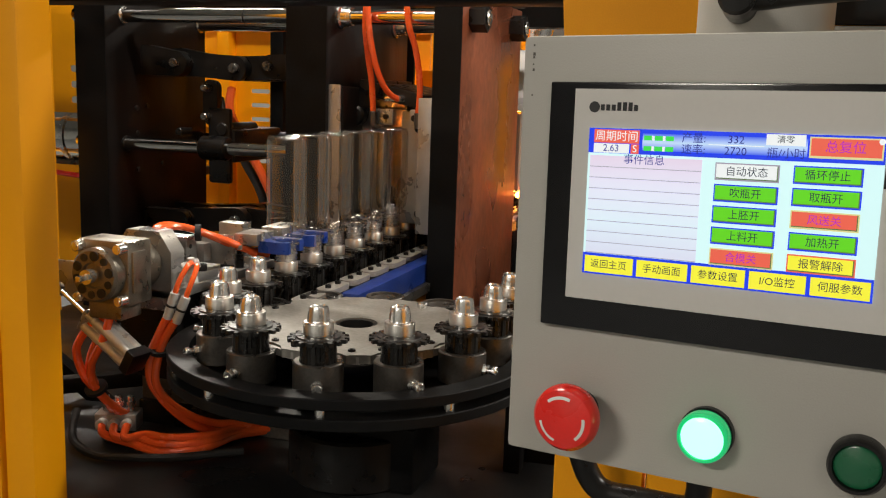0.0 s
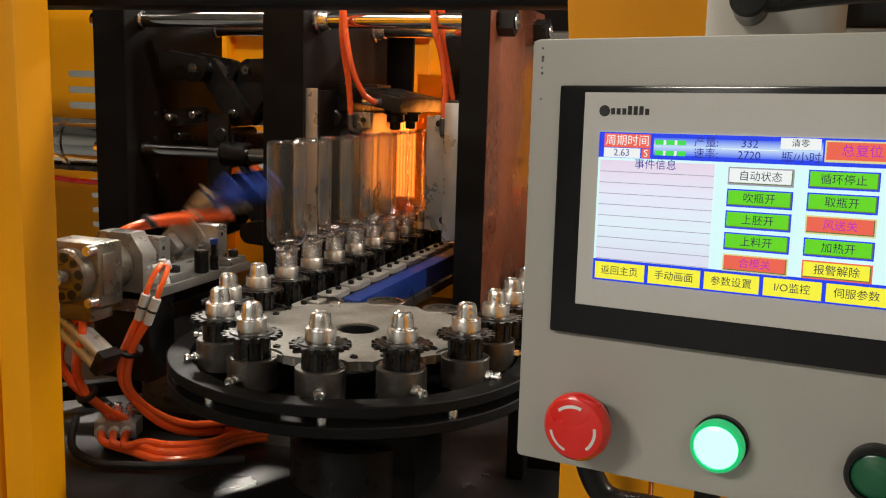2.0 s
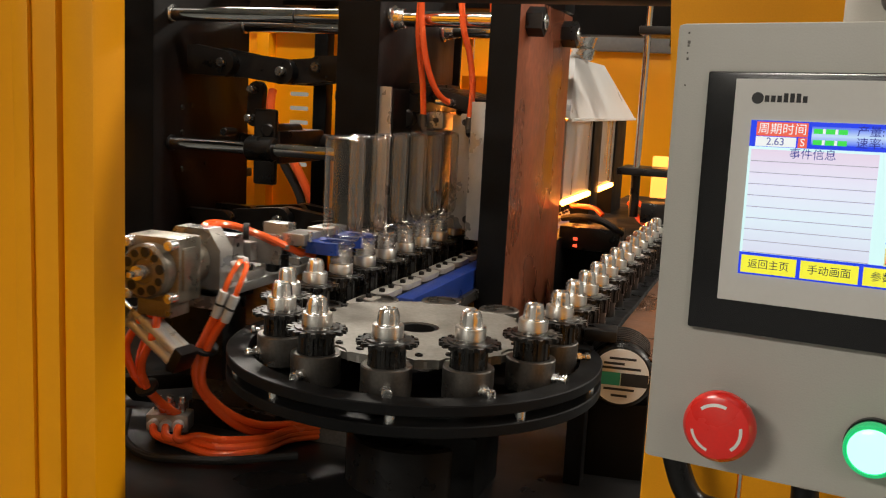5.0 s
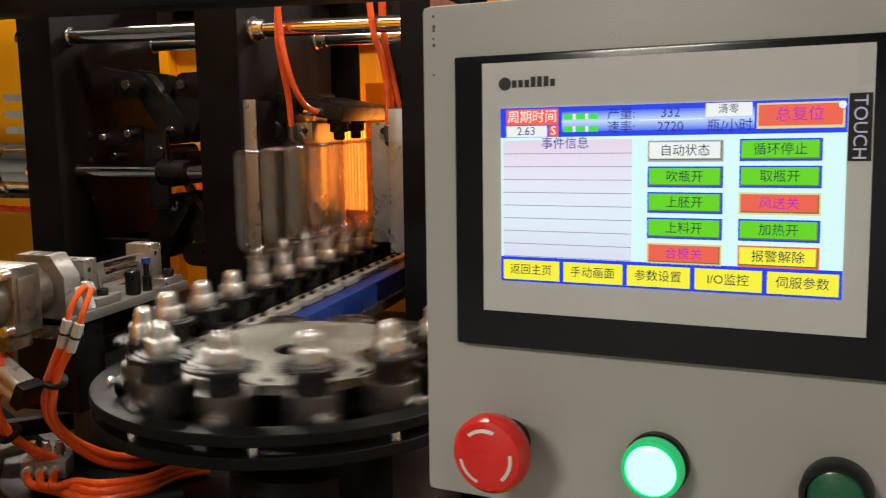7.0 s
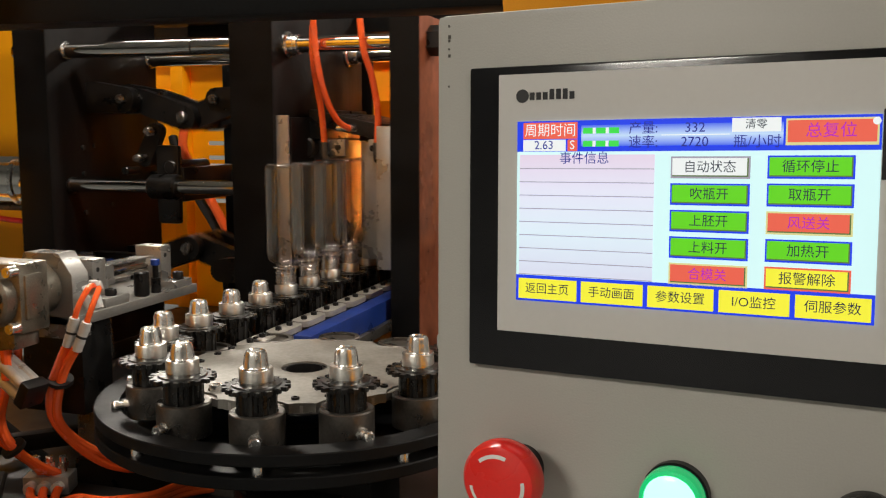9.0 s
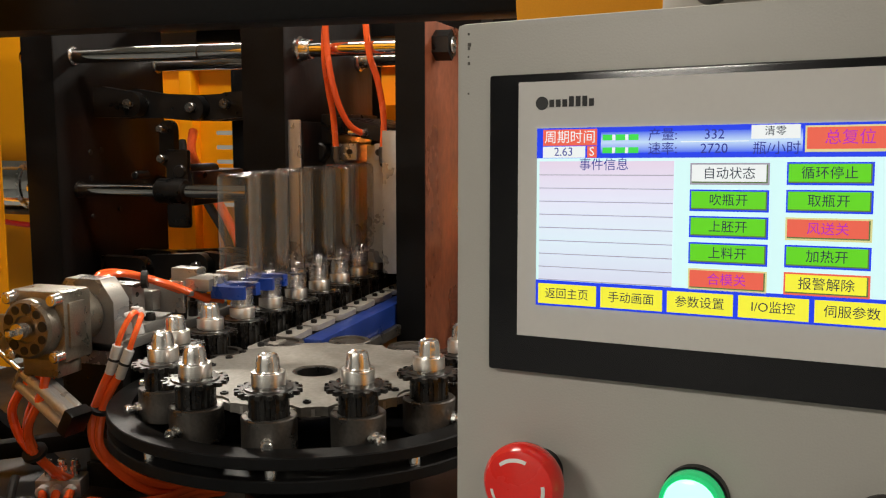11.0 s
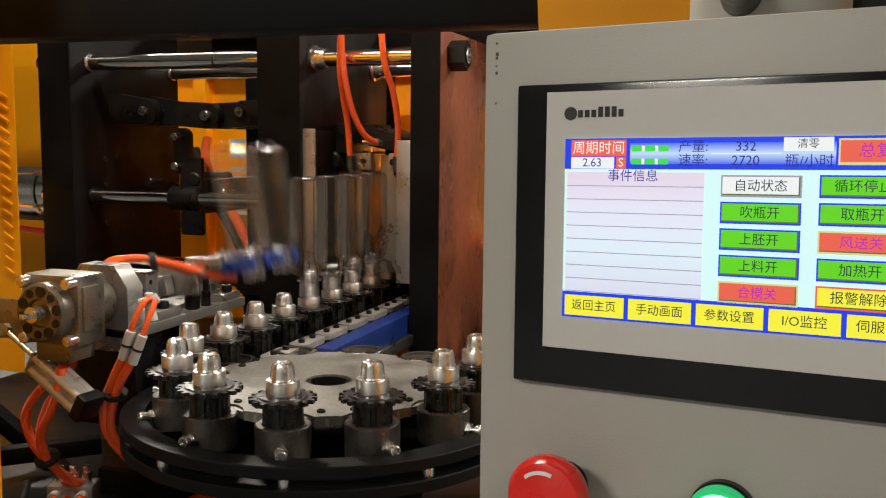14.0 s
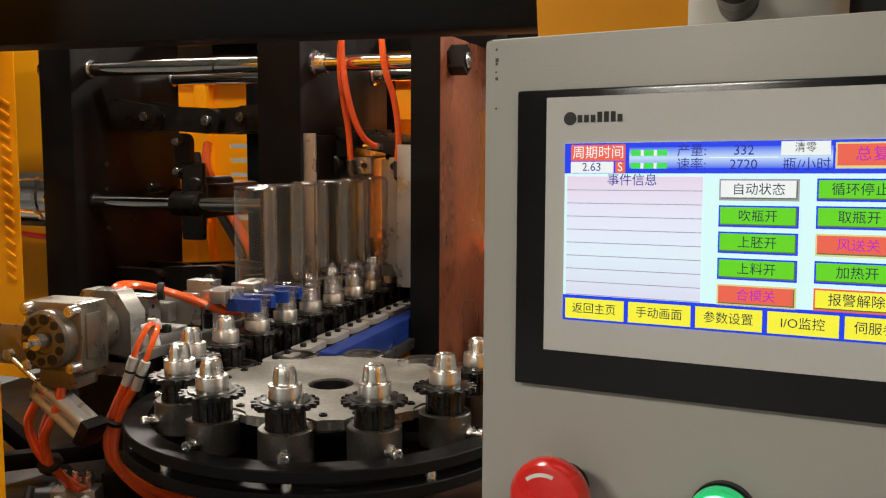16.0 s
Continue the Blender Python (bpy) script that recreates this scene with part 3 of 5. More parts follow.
outer = thing("clamp_frame", "brown oiled steel clamp plates joined by bright tie bars", "clamp frame")
part("front_platen", plate_mesh(-0.662, -0.60, 0.8, 1.545), (BROWN, PAINT_BLACK), outer, "brown oiled steel platen with a black front edge")
part("tail_platen", plate_mesh(-1.55, -1.464, 0.8, 1.66, 2.25), (DARK_PLATE, PAINT_BLACK), outer, "oiled steel tail platen with shade put into its colour")
for yy in (1.905, 2.22):
    part("tie_bar", Shape().rod((-1.6, yy, 1.497), (-0.59, yy, 1.497), 0.0165, 28, chamfer=0.002), CHROME, outer, "polished tie bar")
    part("joint_ring", Shape().rod((-1.135, yy, 1.497), (-1.131, yy, 1.497), 0.0169, 28), RUBBER, outer)
    nut = Shape().prism(hexagon(0.03), 0, 0.034, m=Matrix.Translation((-0.6, yy, 1.497)) @ Matrix.Rotation(radians(90), 4, "Y"))
    part("nut", nut, BLACK, outer, "black hexagon nut")
    part("bar_end", Shape().rod((-0.566, yy, 1.497), (-0.561, yy, 1.497), 0.016, 24, chamfer=0.002).rod((-0.562, yy, 1.497), (-0.559, yy, 1.497), 0.005, 12), STEEL, outer, "bright turned bar end")
    part("collar", Shape().rod((-1.464, yy, 1.497), (-1.456, yy, 1.497), 0.021, 28, chamfer=0.002), STEEL, outer)
    part("tie_bar", Shape().rod((-1.6, yy, 1.196), (-1.0, yy, 1.198), 0.0155, 28, chamfer=0.002), CHROME, outer, "polished lower guide bar")
    part("sleeve", Shape().rod((-1.25, yy, 1.197), (-1.18, yy, 1.197), 0.028, 28, chamfer=0.004), BLACK, outer, "black guide sleeve")
    part("collar", Shape().rod((-1.464, yy, 1.196), (-1.456, yy, 1.196), 0.019, 28, chamfer=0.002), BLACK, outer)
    part("nut", Shape().prism(hexagon(0.028), 0, 0.03, m=Matrix.Translation((-1.561, yy, 1.497)) @ Matrix.Rotation(radians(90), 4, "Y")), BLACK, outer)
pts = [(-1.464, 1.36), (-1.464, 1.43), (-1.44, 1.432), (-1.37, 1.42)] + [(-1.366 + 0.03 * math.cos(a), 1.39 + 0.03 * math.sin(a)) for a in [radians(80 - 20 * k) for k in range(9)]]
XZ = lambda y: Matrix.Translation((0, y, 0)) @ Matrix.Rotation(radians(90), 4, "X")
for yy in (1.97, 2.1):
    part("toggle_lug", Shape().prism(pts[::-1], -0.03, 0.0, m=XZ(yy)), BLACK, outer, "black forged toggle lug")
part("pin", Shape().rod((-1.366, 1.958, 1.391), (-1.366, 2.14, 1.391), 0.0115, 20, chamfer=0.002).rod((-1.366, 1.953, 1.391), (-1.366, 1.96, 1.391), 0.004, 10), PIN, outer, "bright pivot pin")
low = [(x, 2 * 1.197 - z) for x, z in pts]
for yy in (1.97, 2.1):
    part("toggle_lug", Shape().prism(low, -0.03, 0.0, m=XZ(yy)), BLACK, outer)
for yy, zz in ((1.95, 1.28), (1.99, 1.285), (1.95, 1.22), (1.95, 1.13), (2.05, 1.14)):
    part("tapped_hole", Shape().rod((-1.4641, yy, zz), (-1.46, yy, zz), 0.006, 12), RUBBER, outer)
part("shoe", Shape().box(-1.53, -1.46, 1.86, 2.29, 0.76, 0.8, 0.003), BLACK, outer)
part("shoe", Shape().box(-0.66, -0.602, 1.86, 2.29, 0.76, 0.8, 0.003), BLACK, outer)

# right mould half rides on the front platen
part("mould_half", Shape().box(-0.771, -0.694, 1.955, 2.175, 1.05, 1.3, 0.003), ALU, outer, "grey aluminium mould half")
part("mould_back_plate", Shape().box(-0.694, -0.662, 1.85, 2.2, 1.045, 1.33, 0.002), ALU, outer, "bright aluminium mould backing plate")
part("hose_bracket", Shape().box(-0.745, -0.722, 1.935, 1.953, 1.268, 1.303, 0.002), ALU, outer)
part("screw", Shape().rod((-0.733, 1.928, 1.285), (-0.733, 1.936, 1.285), 0.007, 14), BLACK, outer)
part("screw", Shape().rod((-0.718, 1.94, 1.245), (-0.718, 1.951, 1.245), 0.008, 14), BLACK, outer)
part("screw", Shape().rod((-0.722, 1.94, 1.075), (-0.722, 1.951, 1.075), 0.009, 14), BLACK, outer)
part("elbow_fitting", Shape().rod((-0.722, 1.925, 1.27), (-0.722, 1.925, 1.297), 0.0085, 12, chamfer=0.001).tube([(-0.722, 1.925, 1.272), (-0.722, 1.927, 1.262), (-0.722, 1.945, 1.258)], 0.0075), CAST, outer, "grey metal elbow hose fitting")
part("water_hose", Shape().tube([(-0.722, 1.925, 1.295), (-0.716, 1.915, 1.36), (-0.722, 1.90, 1.43), (-0.735, 1.885, 1.49), (-0.745, 1.89, 1.6), (-0.75, 1.92, 1.72)], 0.0068), ORANGE, outer, "orange-red water hose")

moving = thing("moving_platen", "oiled steel moving platen, coloured dark for shade, with one mould half", "moving platen")
part("platen", plate_mesh(-0.998, -0.90, 0.8, 1.66), (DARK_PLATE, PAINT_BLACK), moving, "oiled steel platen, coloured dark for shade, with a black front edge")
for yy in (1.905, 2.22):
    part("flange", Shape().lathe([(0.027, 0), (0.027, 0.006), (0.023, 0.01), (0.02, 0.03), (0.0172, 0.03), (0.0172, 0.0)], 28, m=Matrix.Translation((-0.9, yy, 1.497)) @ Matrix.Rotation(radians(90), 4, "Y")), STEEL, moving, "bright bushing flange")
part("mould_back_plate", Shape().box(-0.90, -0.872, 1.85, 1.856, 1.035, 1.352, 0.002), ALU, moving, "bright aluminium mould edge strip")
part("mould_back_plate", Shape().box(-0.90, -0.869, 1.858, 2.2, 1.035, 1.348, 0.002), DARK_PLATE, moving, "mould backing plate coloured dark like the platen")
part("mould_half", Shape().box(-0.869, -0.815, 1.96, 2.175, 1.05, 1.30, 0.003), MOULD, moving, "smooth steel mould half")
part("head_block", Shape().box(-0.869, -0.835, 1.94, 2.18, 1.302, 1.365, 0.004), BLACK, moving, "black mould head block")
COVER = pose(-0.774, 2.08, 1.335, 0, 11, 0)
cov = part("head_cover", Shape().box(-0.06, 0.06, -0.14, 0.14, -0.02, 0.012, 0.003), BLACK, moving, "black slotted head cover", COVER)
for i in range(4):
    for j in range(3):
        part("slot", Shape().box(-0.045 + i * 0.026, -0.033 + i * 0.026, -0.1 + j * 0.08, -0.075 + j * 0.08, 0.0121, 0.0124), CAST, cov)
for yy in (2.003, 2.0985):
    part("base_plug", Shape().lathe([(0.008, 1.264), (0.012, 1.266), (0.012, 1.28), (0.02, 1.282), (0.02, 1.298), (0.026, 1.3), (0.026, 1.322)], 24, m=Matrix.Translation((-0.752, yy, 0))), BLACK, moving, "stepped black mould base plug")
part("hose_bracket", Shape().box(-0.838, -0.785, 1.935, 1.955, 1.268, 1.303, 0.002), ALU, moving)
part("screw", Shape().rod((-0.80, 1.93, 1.286), (-0.80, 1.936, 1.286), 0.006, 14), BLACK, moving)
part("clamp_knob", Shape().rod((-0.875, 1.93, 1.285), (-0.875, 1.96, 1.285), 0.022, 20, chamfer=0.004), BLACK, moving)
part("elbow_fitting", Shape().rod((-0.826, 1.922, 1.27), (-0.826, 1.922, 1.297), 0.0085, 12, chamfer=0.001).tube([(-0.826, 1.922, 1.272), (-0.822, 1.924, 1.262), (-0.81, 1.94, 1.257)], 0.0075), CAST, moving, "grey metal elbow hose fitting")
part("water_hose", Shape().tube([(-0.826, 1.922, 1.295), (-0.828, 1.915, 1.36), (-0.832, 1.90, 1.42), (-0.83, 1.88, 1.49), (-0.822, 1.882, 1.6), (-0.82, 1.92, 1.72)], 0.0068), ORANGE, moving, "orange-red water hose")
part("water_hose", Shape().tube([(-0.772, 1.93, 1.325), (-0.79, 1.905, 1.345), (-0.808, 1.885, 1.40), (-0.82, 1.872, 1.49), (-0.82, 1.868, 1.6), (-0.82, 1.91, 1.72)], 0.0068), ORANGE, moving, "orange-red water hose")
part("hose_nipple", Shape().rod((-0.772, 1.928, 1.326), (-0.766, 1.942, 1.326), 0.008, 12).rod((-0.805, 1.942, 1.326), (-0.764, 1.942, 1.326), 0.006, 10), STEEL, moving)
part("spring_guide", Shape().rod((-1.06, 1.98, 1.325), (-0.998, 1.98, 1.325), 0.021, 24, chamfer=0.003), BLACK, moving, "black spring guide")
s = Shape()
for k in range(5):
    s.lathe([(0.0212, -0.022 + k * 0.008), (0.0225, -0.02 + k * 0.008), (0.0212, -0.018 + k * 0.008)], 24, closed=False, m=Matrix.Translation((-1.015, 1.98, 1.325)) @ Matrix.Rotation(radians(90), 4, "Y"))
part("spring", s, BROWN, moving)
pts = [(-0.998, 1.35), (-0.998, 1.42)] + [(-1.11 + 0.026 * math.cos(a), 1.389 + 0.026 * math.sin(a)) for a in [radians(100 + 20 * k) for k in range(9)]]
for yy in (1.97, 2.1):
    part("toggle_lug", Shape().prism(pts, -0.03, 0.0, m=XZ(yy)), BLACK, moving, "black forged toggle lug")
low = [(x, 2 * 1.197 - z) for x, z in pts]
for yy in (1.97, 2.1):
    part("toggle_lug", Shape().prism(low[::-1], -0.03, 0.0, m=XZ(yy)), BLACK, moving)
part("pin", Shape().rod((-1.111, 1.955, 1.389), (-1.111, 2.14, 1.389), 0.0115, 20, chamfer=0.002).rod((-1.111, 1.95, 1.389), (-1.111, 1.957, 1.389), 0.004, 10), PIN, moving, "bright pivot pin")
part("shoe", Shape().box(-0.99, -0.91, 1.86, 2.29, 0.76, 0.8, 0.003), BLACK, moving)


def link_bar(length, w0, w1, thick=0.028):
    """A toggle link from its pivot at the origin along +x."""
    o = [(w0 * math.cos(a), w0 * math.sin(a)) for a in [radians(90 + 20 * k) for k in range(10)]]
    o += [(length + w1 * math.cos(a), w1 * math.sin(a)) for a in [radians(-90 + 20 * k) for k in range(10)]]
    return Shape().prism(o, -thick, 0, m=Matrix.Rotation(radians(90), 4, "X"))


def toggle_link(length, pin_at, z):
    ob = thing("toggle_link", "black forged toggle link with a bright pin", "toggle link", group="toggle links")
    part("bar", link_bar(length, 0.028, 0.03), BLACK, ob)
    part("bar", link_bar(length, 0.028, 0.03), BLACK, ob, at=pose(0, 0.09, 0))
    if pin_at:
        part("pin", Shape().rod((length, -0.014, 0), (length, 0.13, 0), 0.0125, 20, chamfer=0.002).rod((length, -0.019, 0), (length, -0.013, 0), 0.004, 10), PIN, ob, "bright pivot pin")
    return ob


TOGGLE = [toggle_link(0.1277, True, 1), toggle_link(0.1277, False, 1), toggle_link(0.1277, True, -1), toggle_link(0.1277, False, -1)]
# crosshead that pulls the knees together
cross = thing("toggle_crosshead", "black crosshead block that drives the toggles", "crosshead", pose(-1.25, 2.02, 1.197))
part("block", Shape().box(-0.035, 0.035, -0.03, 0.2, -0.04, 0.04, 0.008).box(-0.03, 0.03, -0.045, -0.028, -0.09, 0.09, 0.008), BLACK, cross)
part("clevis", Shape().rod((0.01, -0.05, 0.04), (0.01, 0.1, 0.04), 0.016, 18, chamfer=0.003), BLACK, cross)
part("side_pin", Shape().rod((-0.11, -0.05, 0.03), (-0.11, 0.0, 0.03), 0.01, 18, chamfer=0.002), BLACK, cross)
drive = thing("toggle_drive_link", "short black drive link with two bright pins", "drive link", pose(-1.28, 1.985, 1.334, 0, 90, 0))
part("bar", link_bar(0.068, 0.02, 0.02, 0.02), BLACK, drive)
for px in (0.0, 0.068):
    part("pin", Shape().rod((px, -0.03, 0), (px, 0.03, 0), 0.0095, 18, chamfer=0.002).rod((px, -0.034, 0), (px, -0.029, 0), 0.0035, 10), PIN, drive, "bright pin")

# blow nozzles above the mould, and the heater behind it
head = thing("blow_head", "slotted dark steel blow head with nozzles", "blow head")
part("plate", Shape().box(-0.84, -0.70, 2.24, 2.36, 1.325, 1.333, 0.002), CAST, head, "dark steel nozzle plate")
part("hanger", Shape().box(-0.80, -0.74, 2.3, 2.36, 1.333, 1.62, 0.004), BLACK, head)
part("cross_beam", Shape().box(-1.4, -0.62, 2.31, 2.42, 1.56, 1.62, 0.004), PAINT_BLACK, head)
part("water_hose", Shape().tube([(-0.752, 2.2, 1.335), (-0.752, 2.18, 1.42), (-0.748, 2.14, 1.52), (-0.74, 2.12, 1.65)], 0.0068), ORANGE, head, "orange-red water hose")
part("water_hose", Shape().tube([(-0.735, 2.2, 1.335), (-0.743, 2.17, 1.42), (-0.745, 2.13, 1.5), (-0.745, 2.1, 1.65)], 0.0068), ORANGE, head, "orange-red water hose")
part("back_plate", Shape().box(-1.07, -0.905, 2.372, 2.384, 1.345, 1.558, 0.002), DARK_PLATE, head, "dark oiled back plate")
for xx in (-1.3, -0.665):
    part("post", Shape().box(xx, xx + 0.04, 2.31, 2.35, 0.76, 1.56, 0.003), PAINT_BLACK, head)

oven = thing("heating_oven", "preform heating oven with glowing infrared tubes", "heating oven")
# Thin tubes set close so that they read as one streaky orange glow.
for k in range(9):
    part("heater_tube", Shape().rod((-1.06 + k * 0.0095, 2.60, 1.045), (-1.06 + k * 0.0095, 2.60, 1.335), 0.0026, 10), HEAT_THIN, oven, "glowing orange infrared tube")
for k in range(6):
    part("heater_tube", Shape().rod((-0.672, 2.37, 1.075 + 0.045 * k), (-0.672, 3.05, 1.075 + 0.045 * k), 0.006, 12), HEAT, oven, "glowing orange infrared tube")
part("reflector", Shape().box(-1.07, -0.97, 2.62, 2.63, 1.04, 1.34, 0.001), HEAT_SOFT, oven, "reflector sheet with the tubes' glow put into its material")
s = Shape().box(-0.962, -0.71, 2.56, 2.565, 0.76, 1.4, 0.001)
for k in range(9):
    s.box(-0.96, -0.94, 2.55, 2.561, 1.06 + 0.034 * k, 1.072 + 0.034 * k, 0.002)
part("heater_sheet", s, YELLOW, oven, "yellow ribbed heater guard sheet")
# Unseen side sheet, added to stop the tubes' light reaching the tail platen.
part("heater_sheet", Shape().box(-1.09, -1.072, 2.32, 2.64, 0.76, 1.4, 0.002), YELLOW, oven)
hv = [(-0.6, 2.36, 1.3), (-0.6, 3.43, 1.3), (-0.8, 3.43, 1.3), (-0.665, 2.36, 1.3), (-0.68, 2.74, 1.47), (-0.68, 3.2, 1.47), (-0.76, 3.2, 1.47), (-0.72, 2.74, 1.47)]
hf = [(3, 2, 1, 0), (4, 5, 6, 7), (0, 1, 5, 4), (1, 2, 6, 5), (2, 3, 7, 6), (3, 0, 4, 7)]
part("hood", Shape().add(hv, hf).mesh("hood", WHITE, angle=4), WHITE, oven, "white sheet metal oven hood")
part("hood_lip", Shape().box(-0.606, -0.594, 2.36, 3.43, 1.292, 1.3, 0.001), WHITE, oven)
for y0, y1, p0, p1 in ((2.36, 2.695, 2.7, 2.82), (2.83, 3.07, 3.08, 3.26)):
    part("side_sheet", Shape().box(-0.65, -0.605, y0, y1, 1.095, 1.292, 0.002), BRUSHED, oven, "brushed steel side sheet")
    part("frame_post", Shape().box(-0.655, -0.6, p0, p1, 0.99, 1.292, 0.002), PAINT_BLACK, oven)
    part("heater_tube", Shape().rod((-0.603, y0, 1.086), (-0.603, y1 - 0.01, 1.086), 0.008, 10), HEAT, oven, "glowing orange infrared tube")
part("sill", Shape().box(-0.66, -0.61, 2.36, 2.5, 0.76, 0.99, 0.003), PAINT_BLACK, oven)
part("base", Shape().box(-0.66, -0.45, 2.5, 3.8, 0.76, 0.99, 0.004), PAINT_BLACK, oven)
part("control_block", Shape().box(-0.62, -0.46, 2.42, 2.5, 0.96, 1.02, 0.004), BLACK, oven)
part("indicator", Shape().box(-0.58, -0.57, 2.415, 2.421, 0.985, 0.992).box(-0.58, -0.57, 2.415, 2.421, 0.967, 0.974), material("red_indicator_glow", (0.6, 0.05, 0.03), 0.4, emit=(1, 0.08, 0.03, 2.0)), oven, "small red indicators")
part("cable", Shape().tube([(-0.62, 2.46, 1.035), (-0.56, 2.4, 1.05), (-0.5, 2.38, 1.045), (-0.46, 2.44, 1.01)], 0.009), RUBBER, oven)
part("hose", Shape().tube([(-0.62, 2.55, 1.06), (-0.55, 2.5, 1.065), (-0.52, 2.48, 1.05)], 0.007), ORANGE, oven, "orange air hose")
part("hose", Shape().tube([(-0.47, 2.6, 1.075), (-0.44, 2.55, 1.085), (-0.40, 2.5, 1.06), (-0.38, 2.48, 1.02), (-0.42, 2.5, 1.04), (-0.46, 2.56, 1.07)], 0.007), ORANGE, oven, "looped orange air hose")
duct = []
for k in range(14):
    r = 0.052 + 0.004 * ((k * 7) % 3)
    duct += [(r, 1.472 + 0.012 * k), (r + 0.004, 1.478 + 0.012 * k)]
s = Shape().lathe(duct, 18, m=Matrix.Translation((-0.715, 2.9, 0)))
part("exhaust_duct", s, FOIL, oven, "crumpled foil exhaust duct")

# loading station on the return side
loader = thing("preform_loader", "preform loading station with two bright guide rods", "preform loader")
for xx, yy in ((-0.432, 2.42), (-0.345, 2.5)):
    part("guide_rod", Shape().rod((xx, yy, 1.12), (xx, yy, 1.6), 0.0085, 18), CHROME, loader, "bright guide rod")
    part("spring", Shape().rod((xx, yy, 1.06), (xx, yy, 1.168), 0.012, 16), BLACK, loader)
part("upper_bracket", Shape().box(-0.45, -0.3, 2.39, 2.53, 1.515, 1.535, 0.002), BLACK, loader)
part("lower_bracket", Shape().box(-0.475, -0.3, 2.38, 2.54, 1.168, 1.185, 0.002), BLACK, loader)
part("gripper_block", Shape().box(-0.41, -0.33, 2.39, 2.47, 1.05, 1.1, 0.004), BLACK, loader)
part("column", Shape().box(-0.33, -0.27, 2.6, 2.66, 0.76, 1.6, 0.003).box(-0.40, -0.27, 2.6, 2.63, 1.5, 1.6, 0.003), PAINT_BLACK, loader)
part("rack", Shape().box(-0.41, -0.29, 2.36, 2.44, 0.985, 1.0, 0.002), BLUE, loader, "blue plastic rack")
part("rack_post", Shape().box(-0.30, -0.28, 2.38, 2.42, 0.76, 0.985, 0.002), PAINT_BLACK, loader)
part("heater_panel", Shape().box(-0.412, -0.372, 2.56, 2.6, 1.1, 1.21, 0.002), HEAT_THIN, loader, "glowing heater panel")
pre = Shape().lathe([(0.011, 1.0), (0.011, 1.05), (0.0095, 1.058), (0.005, 1.063)], 14).mesh("preform", PET)
for k in range(4):
    single("preform", pre, PET, "clear plastic preform standing on the blue rack", "preform", pose(-0.395 + 0.026 * k, 2.4, 0), "preforms on the rack")

# ---- yellow cabinet behind the toggles ----
cab = thing("rear_cabinet", "yellow slotted sheet metal cabinet behind the clamp", "cabinet")


def slotted(x0, x1, z0, z1, slots, y, th=0.003):
    """A sheet with rounded-looking slots through it: (x0, x1, z0, z1) each, in one column, top to bottom."""
    s = Shape()
    sx0, sx1 = slots[0][0], slots[0][1]
    s.box(x0, sx0, y, y + th, z0, z1).box(sx1, x1, y, y + th, z0, z1)
    top = z1
    for a, b, c, d in slots:
        s.box(sx0, sx1, y, y + th, d, top)
        top = c
        r = (d - c) / 2
        for e, w in ((a, 1), (b, -1)):
            for k in range(4):
                t0 = k * r / 4
                h = r - math.sqrt(max(0, r * r - (r - t0) ** 2))
                s.box(min(e + w * t0, e + w * (t0 + r / 4)), max(e + w * t0, e + w * (t0 + r / 4)), y, y + th, d - h, d)
                s.box(min(e + w * t0, e + w * (t0 + r / 4)), max(e + w * t0, e + w * (t0 + r / 4)), y, y + th, c, c + h)
    s.box(sx0, sx1, y, y + th, z0, top)
    return s


rows = [(-1.60, -1.53, z - 0.013, z) for z in (1.33, 1.285, 1.24, 1.195, 1.15, 1.105)]
part("rear_sheet", slotted(-1.66, -1.49, 0.76, 1.52, rows, 2.72), YELLOW, cab, "yellow slotted rear sheet")
part("rear_sheet", Shape().box(-1.9, -1.692, 2.7, 2.71, 0.76, 1.52, 0.002), YELLOW, cab)
part("rear_sheet", Shape().box(-1.5, -1.2, 2.74, 2.75, 0.76, 1.52, 0.002), YELLOW, cab)
part("corner_post", Shape().box(-1.695, -1.652, 2.67, 2.717, 0.76, 1.52, 0.003), YELLOW, cab)
part("rear_sheet", Shape().box(-1.19, -0.98, 2.70, 2.71, 0.76, 1.52, 0.002), YELLOW, cab)
part("rear_sheet", Shape().box(-0.97, -0.76, 2.68, 2.69, 0.76, 1.52, 0.002), YELLOW, cab)
part("rear_sheet", Shape().box(-1.1, -0.1, 4.0, 4.02, 0.76, 1.562, 0.002), YELLOW, cab)
part("roof_beam", Shape().box(-2.4, -0.2, 2.66, 2.74, 1.53, 1.74, 0.003), PAINT_BLACK, cab)
part("roof_beam", Shape().box(-1.1, -0.1, 3.95, 4.0, 1.562, 1.66, 0.003), CONCRETE, cab)
rows = [(-2.06, -1.90, z - 0.02, z) for z in (1.385, 1.337, 1.29)]
part("side_sheet", slotted(-2.3, -1.82, 1.24, 1.7, rows, 2.42), YELLOW, cab, "yellow slotted side sheet")
rows = [(-1.97, -1.88, z - 0.016, z) for z in (1.06, 1.015, 0.97, 0.925)]
part("side_sheet", slotted(-2.3, -1.78, 0.76, 1.08, rows, 2.40), YELLOW, cab, "yellow slotted side sheet")
rows = [(-1.655, -1.63, z - 0.016, z) for z in [1.25 - 0.033 * k for k in range(9)]]
part("front_sheet", slotted(-1.75, -1.565, 0.8, 1.7, rows, 1.78), YELLOW, cab, "yellow perforated front sheet")
s = Shape()
